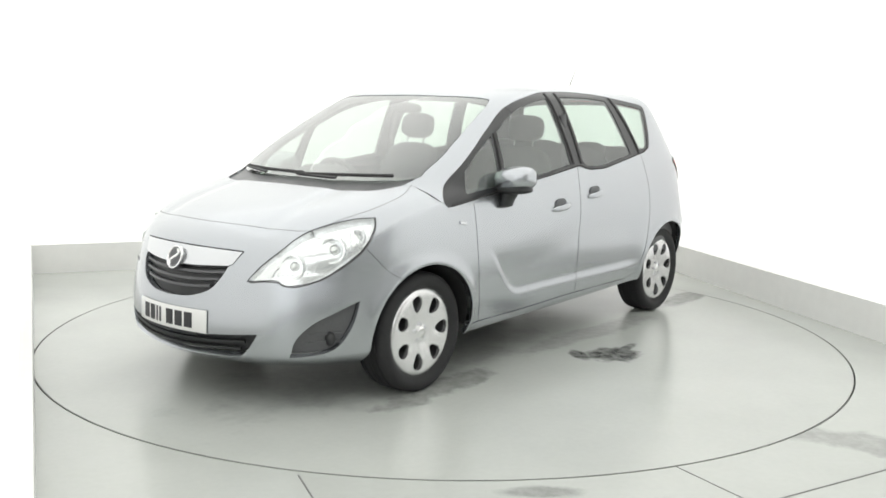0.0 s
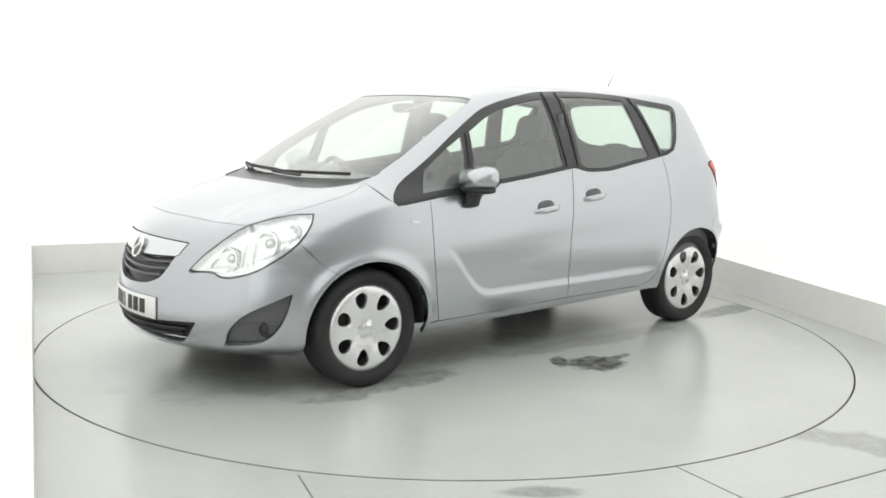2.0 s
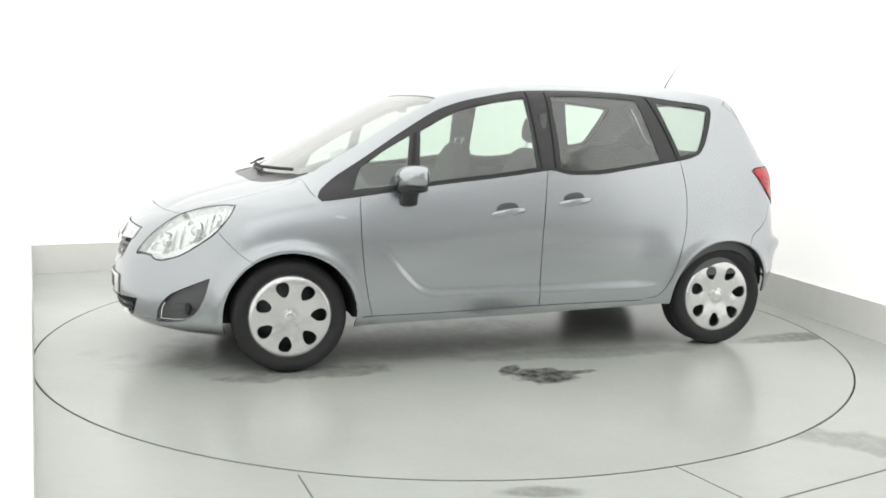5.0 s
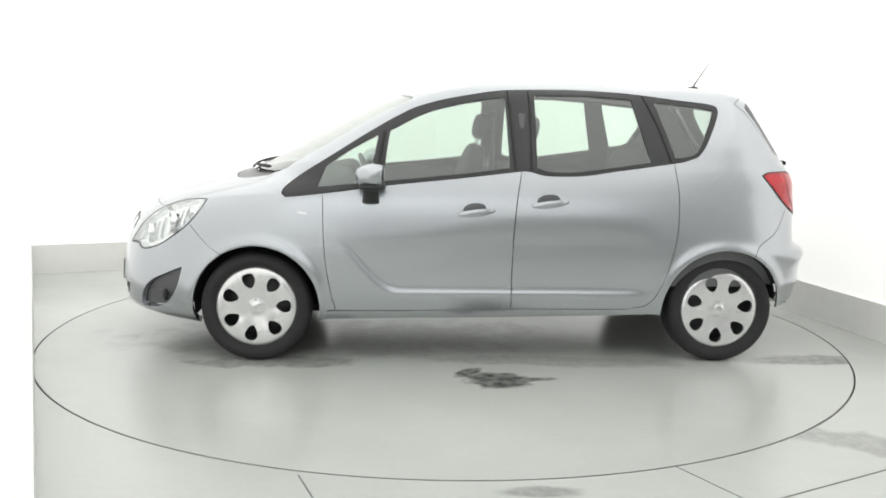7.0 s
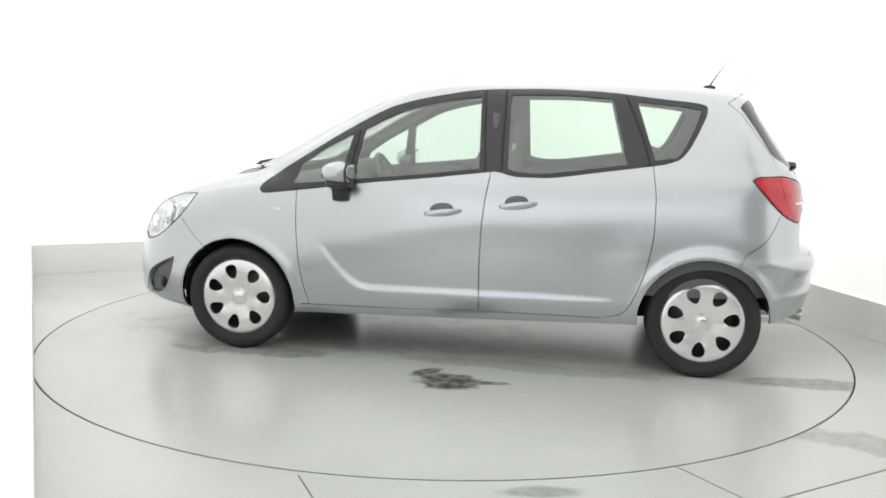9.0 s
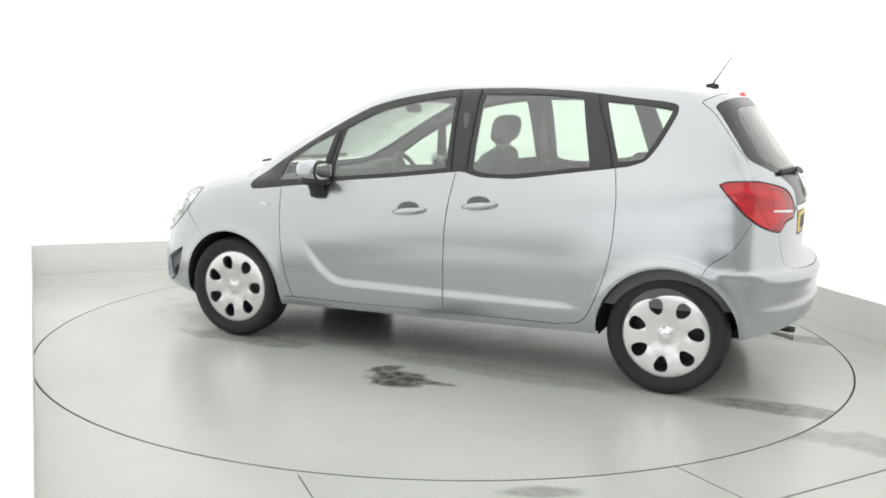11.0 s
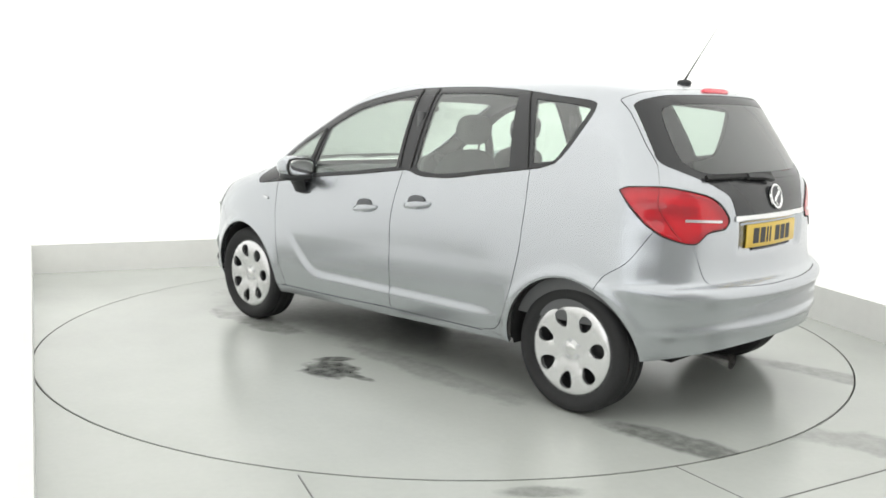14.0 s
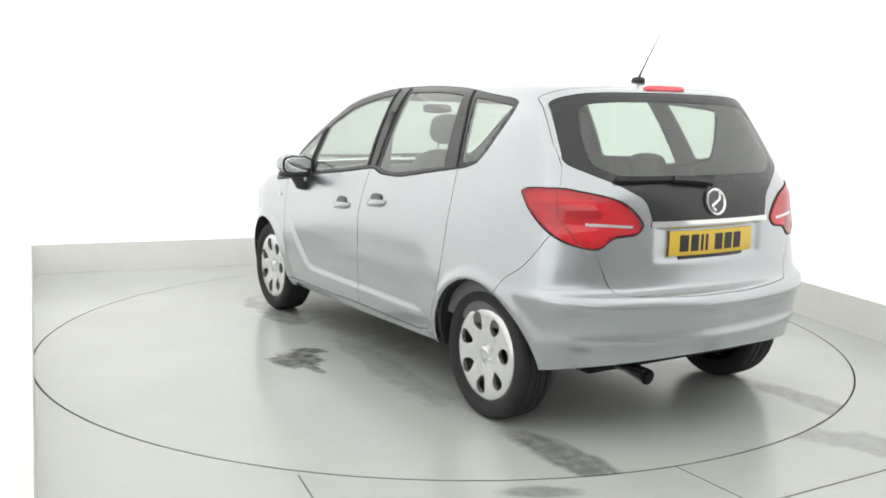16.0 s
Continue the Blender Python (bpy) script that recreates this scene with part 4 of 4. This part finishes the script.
def door_mirror(door, s):
    bm = bmesh.new()
    pillow(bm, (0.19, 0.235, 0.135), (0, 0, 0), None, 2.7, 28)
    for v in bm.verts:
        t = v.co.x / 0.095
        if t < -0.55:
            v.co.x = -0.055 - (v.co.x + 0.055) * 0.1
        v.co.z *= 1 - 0.18 * max(0, t)
        v.co.y *= 1 - 0.12 * max(0, t)
        v.co.z += 0.01 * (v.co.y / 0.11)
        v.co = Vector((v.co.x + 0.68, (v.co.y + 0.935) * s, v.co.z + 1.055))
    if s < 0:
        bmesh.ops.reverse_faces(bm, faces=bm.faces)
    shell = part("door_mirror", bm, PAINT, door, "silver-blue door mirror on a black foot", sharp=50)
    bm = bmesh.new()
    pillow(bm, (0.15, 0.21, 0.05), (0.68, 0.93 * s, 0.998), None, 2.6)
    part("lower_cover", bm, BLACK, shell)
    bm = bmesh.new()
    rows = []
    for z, y, rx, ry in ((0.895, 0.872, 0.030, 0.018), (0.905, 0.885, 0.048, 0.03), (0.94, 0.90, 0.044, 0.034), (1.0, 0.925, 0.05, 0.05)):
        rows.append([bm.verts.new((0.688 + rx * math.cos(a), (y + ry * math.sin(a)) * s, z)) for a in np.linspace(0, 2 * math.pi, 16, endpoint=False)])
    for r0, r1 in zip(rows, rows[1:]):
        for k in range(16):
            bm.faces.new((r0[k], r1[k], r1[(k + 1) % 16], r0[(k + 1) % 16]))
    bm.faces.new(rows[0])
    bm.faces.new(rows[-1])
    bmesh.ops.recalc_face_normals(bm, faces=bm.faces)
    part("foot", bm, BLACK, shell)
    bm = bmesh.new()
    pillow(bm, (0.012, 0.20, 0.112), (0.623, 0.937 * s, 1.057), None, 3.2)
    part("bezel", bm, BLACK, shell)
    bm = bmesh.new()
    pillow(bm, (0.006, 0.175, 0.092), (0.6165, 0.937 * s, 1.057), None, 3.5)
    part("mirror_glass", bm, MIRROR, shell)


for i, s in enumerate((1, -1)):
    door_mirror(fdoors[i], s)
    part("side_repeater", strip("s", [(1.035, 0.838), (1.06, 0.842), (1.085, 0.845)], 0.018, 0.005, 0, sgn=s), SATIN, car, "small clear side indicator")
    part("belt_seal", strip("s", [(1.12, 0.932)] + BELT[1:] + [(-0.165, 1.088)], 0.010, 0.004, 0, sgn=s), RUBBER, car)
    part("belt_seal", strip("s", [(-0.175, 1.088)] + BELT_R + [(-1.067, 1.15), (-1.16, 1.18)], 0.010, 0.004, 0, sgn=s), RUBBER, car)
    part("pillar_strip", strip("s", [(-0.115, 1.10), (-0.10, 1.30), (-0.085, 1.525)], 0.012, 0.004, 0, sgn=s), RUBBER, car)
    part("pillar_strip", strip("s", [(-0.205, 1.10), (-0.205, 1.30), (-0.205, 1.53)], 0.012, 0.004, 0, sgn=s), RUBBER, car)
    part("pillar_strip", strip("s", [(0.665, 1.02), (0.645, 1.12), (0.615, 1.29)], 0.022, 0.004, 0, sgn=s), RUBBER, car)
    part("pillar_strip", strip("s", [(-1.005, 1.145), (-0.955, 1.30), (-0.865, 1.515)], 0.010, 0.004, 0, sgn=s), RUBBER, car)
    part("sill_line", strip("s", [(0.93, 0.286), (0.4, 0.290), (-0.1, 0.302), (-0.78, 0.304)], 0.008, 0.004, -0.003, sgn=s), PAINT, car)


# wheels
def lathe(profile, seg=72):
    bm = bmesh.new()
    rows = [[bm.verts.new((r * math.cos(a), y, r * math.sin(a))) for r, y in profile] for a in np.linspace(0, 2 * math.pi, seg, endpoint=False)]
    for i in range(seg):
        for k in range(len(profile) - 1):
            bm.faces.new((rows[i][k], rows[i][k + 1], rows[(i + 1) % seg][k + 1], rows[(i + 1) % seg][k]))
    bmesh.ops.recalc_face_normals(bm, faces=bm.faces)
    return bm


def cover_mesh():
    """The wheel cover: a dished disc with seven windows."""
    from mathutils.geometry import delaunay_2d_cdt
    R = 0.2285
    verts, edges = [], []

    def loop(pts):
        o = len(verts)
        verts.extend(pts)
        edges.extend((o + i, o + (i + 1) % len(pts)) for i in range(len(pts)))

    loop([(R * math.cos(a), R * math.sin(a)) for a in np.linspace(0, 2 * math.pi, 84, endpoint=False)])
    holes = []
    for k in range(7):
        a0 = math.radians(90 + 25.7 + k * 360 / 7)
        h = []
        for t in np.linspace(0, 2 * math.pi, 22, endpoint=False):
            rr = 0.152 + 0.043 * math.cos(t)
            ww = 0.035 * math.sin(t) * (1 + 0.30 * math.cos(t)) * (1.0 if abs(math.sin(t)) < 0.9 else 0.98)
            h.append((rr * math.cos(a0) - ww * math.sin(a0), rr * math.sin(a0) + ww * math.cos(a0)))
        holes.append(h)
        loop(h)
    for r, n in ((0.216, 74), (0.2, 63), (0.18, 42), (0.158, 35), (0.14, 28), (0.12, 28), (0.10, 28), (0.085, 28), (0.07, 21), (0.055, 18), (0.045, 18), (0.03, 12), (0.0, 1)):
        for a in np.linspace(0, 2 * math.pi, n, endpoint=False):
            p = (r * math.cos(a + 0.02), r * math.sin(a + 0.02))
            if all(min(math.dist(p, q) for q in h) > 0.007 for h in holes):
                verts.append(p)
    out = delaunay_2d_cdt([Vector(p) for p in verts], edges, [], 1, 1e-6, False)
    q, tri = np.array([tuple(p) for p in out[0]]), np.array([tuple(f) for f in out[2]])
    mid = q[tri].mean(1)
    keep = np.ones(len(tri), bool)
    for h in holes:
        keep &= ~inside(h, mid)
    keep &= np.hypot(mid[:, 0], mid[:, 1]) < R
    tri = tri[keep]
    r = np.hypot(q[:, 0], q[:, 1])
    ang = np.arctan2(q[:, 1], q[:, 0])
    spoke = np.cos((ang - math.radians(90 + 25.7)) * 7)
    y = np.interp(r, [0, 0.03, 0.034, 0.06, 0.09, 0.147, 0.20, 0.216, 0.2285], [0.012, 0.012, 0.004, 0.006, 0.012, 0.021, 0.020, 0.016, 0.002])
    y = y - 0.006 * np.clip(spoke, 0, 1) * np.exp(-(((r - 0.14) / 0.05) ** 2))
    count = {}
    for f in tri:
        for a, b in ((f[0], f[1]), (f[1], f[2]), (f[2], f[0])):
            count[(min(a, b), max(a, b))] = count.get((min(a, b), max(a, b)), 0) + 1
    bm = bmesh.new()
    vs = [bm.verts.new((p[0], h, p[1])) for p, h in zip(q, y)]
    for f in tri:
        bm.faces.new([vs[i] for i in f])
    for (a, b), n in count.items():
        if n == 1:
            dup = [vs[a], vs[b]] + [bm.verts.new(vs[i].co - Vector((0, 0.02, 0))) for i in (b, a)]
            bm.faces.new(dup)
    bmesh.ops.remove_doubles(bm, verts=[v for v in bm.verts if not v.link_faces], dist=1e-6)
    for v in [v for v in bm.verts if not v.link_faces]:
        bm.verts.remove(v)
    bmesh.ops.recalc_face_normals(bm, faces=bm.faces)
    return bm


TR = 0.308
TYRE_PROFILE = [(0.222, 0.055), (0.226, 0.076), (0.235, 0.084), (0.25, 0.095), (0.268, 0.099), (0.284, 0.096), (0.296, 0.088), (0.303, 0.078), (0.3065, 0.060),
                (0.3075, 0.052), (0.303, 0.051), (0.303, 0.045), (0.3078, 0.044), (TR, 0.014), (0.3035, 0.013), (0.3035, 0.007), (TR, 0.006), (TR, -0.006), (0.3035, -0.007), (0.3035, -0.013), (TR, -0.014),
                (0.3078, -0.044), (0.303, -0.045), (0.303, -0.051), (0.3075, -0.052), (0.3065, -0.060), (0.303, -0.078), (0.284, -0.096), (0.25, -0.098), (0.222, -0.08)]
RIM_PROFILE = [(0.224, 0.06), (0.218, 0.070), (0.212, 0.062), (0.198, 0.03), (0.18, 0.012), (0.12, 0.03), (0.08, 0.042), (0.0, 0.042)]


def wheel(x, s):
    tyre = part("wheel", lathe(TYRE_PROFILE), TYRE, car, "black tyre with a seven-window silver cover", sharp=35)
    part("rim", lathe(RIM_PROFILE), RIM, tyre)
    cov = part("wheel_cover", cover_mesh(), HUBCAP, tyre, "silver plastic wheel cover with seven windows", sharp=50)
    cov.location = (0, 0.068, 0)
    for k in range(5):
        a = k * 2 * math.pi / 5
        bm = bmesh.new()
        bmesh.ops.create_cone(bm, cap_ends=True, segments=6, radius1=0.009, radius2=0.008, depth=0.012, matrix=pose(0.043 * math.cos(a), 0.075, 0.043 * math.sin(a), 90))
        part("stud", bm, SATIN, tyre, smooth=False)
    bm = bmesh.new()
    ball(bm, (0, 0.078, 0), (0.03, 0.006, 0.03), 20)
    part("centre_cap", bm, CHROME, tyre)
    tyre.matrix_basis = pose(x, s * 0.752, HUB_Z, 0, {1.322: -10.9, -1.322: -5.4}[x] * s, 0 if s > 0 else 180)
    return tyre


for x in (1.322, -1.322):
    for s in (1, -1):
        wheel(x, s)
        bm = bmesh.new()
        n, rows = 40, []
        for a in np.linspace(radians(-10 if x > 0 else -6), radians(183 if x > 0 else 172), n):
            edge = surface("s", x + 0.350 * math.cos(a), max(0.24, HUB_Z + 0.350 * math.sin(a)), 0.02)[0].y - 0.012
            rows.append([bm.verts.new((x + 0.350 * math.cos(a), s * y, HUB_Z + 0.350 * math.sin(a))) for y in (0.50, 0.66, edge)] + [bm.verts.new((x + 0.05 * math.cos(a), s * 0.5, HUB_Z + 0.05 * math.sin(a)))])
        for r0, r1 in zip(rows, rows[1:]):
            for k in (0, 1):
                bm.faces.new((r0[k], r1[k], r1[k + 1], r0[k + 1]))
            bm.faces.new((r0[0], r1[0], r1[3], r0[3]))
        part("wheel_arch_liner", bm, UNDER, car)
bm = bmesh.new()
for x0, x1, y1, z in ((1.60, 1.95, 0.45, 0.25), (0.97, 1.67, 0.50, 0.21), (-0.97, 0.97, 0.76, 0.27), (-1.67, -0.97, 0.50, 0.25), (-1.86, -1.60, 0.45, 0.40)):
    box(bm, x0, x1, -y1, y1, z, z + 0.04)
part("underbody", bm, UNDER, car, smooth=False)

# ---- inside the car ----
def liner(name, z0, z1, inset, material, x0=-1.8, x1=1.25):
    """An inner skin a little inside the body between two heights."""
    bm = bmesh.new()
    cols = [i for i in range(0, NU + 1, 4)]
    rws = [j for j in range(NV + 1) if z0 <= ZV[j] <= z1][::4]
    for s in (1, -1):
        grid_v = [[bm.verts.new(Vector(((RAW[j, i] - NORMAL[j, i] * inset) * (1, s, 1)))) for i in cols] for j in rws]
        for a in range(len(rws) - 1):
            for b in range(len(cols) - 1):
                f = (grid_v[a][b], grid_v[a][b + 1], grid_v[a + 1][b + 1], grid_v[a + 1][b])
                if all(x0 < v.co.x < x1 for v in f):
                    bm.faces.new(f)
    for v in [v for v in bm.verts if not v.link_faces]:
        bm.verts.remove(v)
    return part(name, bm, material, car)


liner("interior_side_trim", 0.42, 1.03, 0.055, TRIM, -1.75, 1.0)
panel("headliner", LINER, car, "rest", gap=0.0, depth=0.0, inset=0.035, label="grey headliner and pillar trim")
bm = bmesh.new()
box(bm, -0.93, 0.93, -0.76, 0.76, 0.30, 0.34)
box(bm, -1.68, -0.93, -0.48, 0.48, 0.44, 0.62)
part("cabin_floor", bm, TRIM, car, smooth=False)
bm = bmesh.new()
pillow(bm, (0.62, 1.40, 0.42), (1.08, 0, 0.80), pose(0, 0, 0, 0, 10), 5, 30)
pillow(bm, (0.30, 0.40, 0.16), (0.92, -0.36, 0.98), pose(0, 0, 0, 0, 14), 3)
pillow(bm, (0.40, 0.28, 0.5), (0.80, 0, 0.62), pose(0, 0, 0, 0, -20), 4)
part("dashboard", bm, TRIM, car, "dark grey dashboard")
bm = bmesh.new()
c, ax = Vector((0.70, -0.36, 0.93)), Euler((0, radians(-65), 0)).to_matrix()
tube(bm, [c + ax @ Vector((0.185 * math.cos(a), 0.185 * math.sin(a), 0)) for a in np.linspace(0, 2 * math.pi, 41)], 0.016, 8, False)
for a in (0.0, math.pi, -math.pi / 2):
    tube(bm, [c, c + ax @ Vector((0.18 * math.cos(a + math.pi / 2), 0.18 * math.sin(a + math.pi / 2), 0))], 0.016, 8)
pillow(bm, (0.10, 0.15, 0.15), c, pose(0, 0, 0, 0, 25), 2.5)
tube(bm, [c, c + Vector((0.25, 0, -0.10))], 0.04, 10)
part("steering_wheel", bm, TRIM, car, "black steering wheel")


def seat(x, y, wide, rear=False):
    lean = 17
    base = Vector((x, y, 0.0))
    bm = bmesh.new()
    pillow(bm, (0.52, wide, 0.17), base + Vector((0.10, 0, 0.60)), pose(0, 0, 0, 0, -6), 4)
    pillow(bm, (0.45, wide * 0.8, 0.22), base + Vector((0.08, 0, 0.42)), None, 5)
    cushion = part("car_seat", bm, CLOTH, car, "dark grey cloth car seat with headrest")
    bm = bmesh.new()
    pillow(bm, (0.15, wide * 0.96, 0.64), base + Vector((-0.22, 0, 0.88)), pose(0, 0, 0, 0, -lean), 3.6)
    part("backrest", bm, CLOTH, cushion)
    spots = ((-0.42, 0, 0.42) if rear else (0,))
    for o in spots:
        bm = bmesh.new()
        h = base + Vector((-0.335, o * wide * 0.72 if rear else 0, 1.305 if not rear else 1.12))
        pillow(bm, (0.10, 0.26, 0.17), h, pose(0, 0, 0, 0, -lean + 6), 3.0)
        part("headrest", bm, CLOTH, cushion)
        for d in (-0.07, 0.07):
            bm = bmesh.new()
            tube(bm, [h + Vector((0.005, d, -0.04)), h + Vector((0.04, d, -0.16))], 0.006, 8)
            part("headrest_post", bm, CHROME, cushion)


seat(0.08, 0.37, 0.50)
seat(0.30, -0.37, 0.50)
seat(-0.72, 0.0, 1.26, True)
for s in (1, -1):
    bm = bmesh.new()
    tube(bm, [(-0.16, s * 0.70, 1.40), (-0.16, s * 0.735, 1.1), (-0.15, s * 0.78, 0.7)], 0.022, 8)
    part("seat_belt", bm, TRIM, car)
bm = bmesh.new()
pillow(bm, (0.03, 0.22, 0.06), (0.50, 0, 1.42), pose(0, 0, 0, 0, 15), 3)
part("rear_view_mirror", bm, BLACK, car)
bm = bmesh.new()
box(bm, -1.62, -1.06, -0.60, 0.60, 1.02, 1.035)
part("parcel_shelf", bm, TRIM, car, smooth=False)


def motions():
    table_rows, car_rows = [], []
    for t, a in TURN:
        m = pose(0, 0, 0, 0, 0, 180 + a)
        table_rows.append((t, m))
        car_rows.append((t, m @ pose(CAR_X, CAR_Y, 0.0035)))
    walk(turntable, table_rows)
    walk(car, car_rows)


motions()
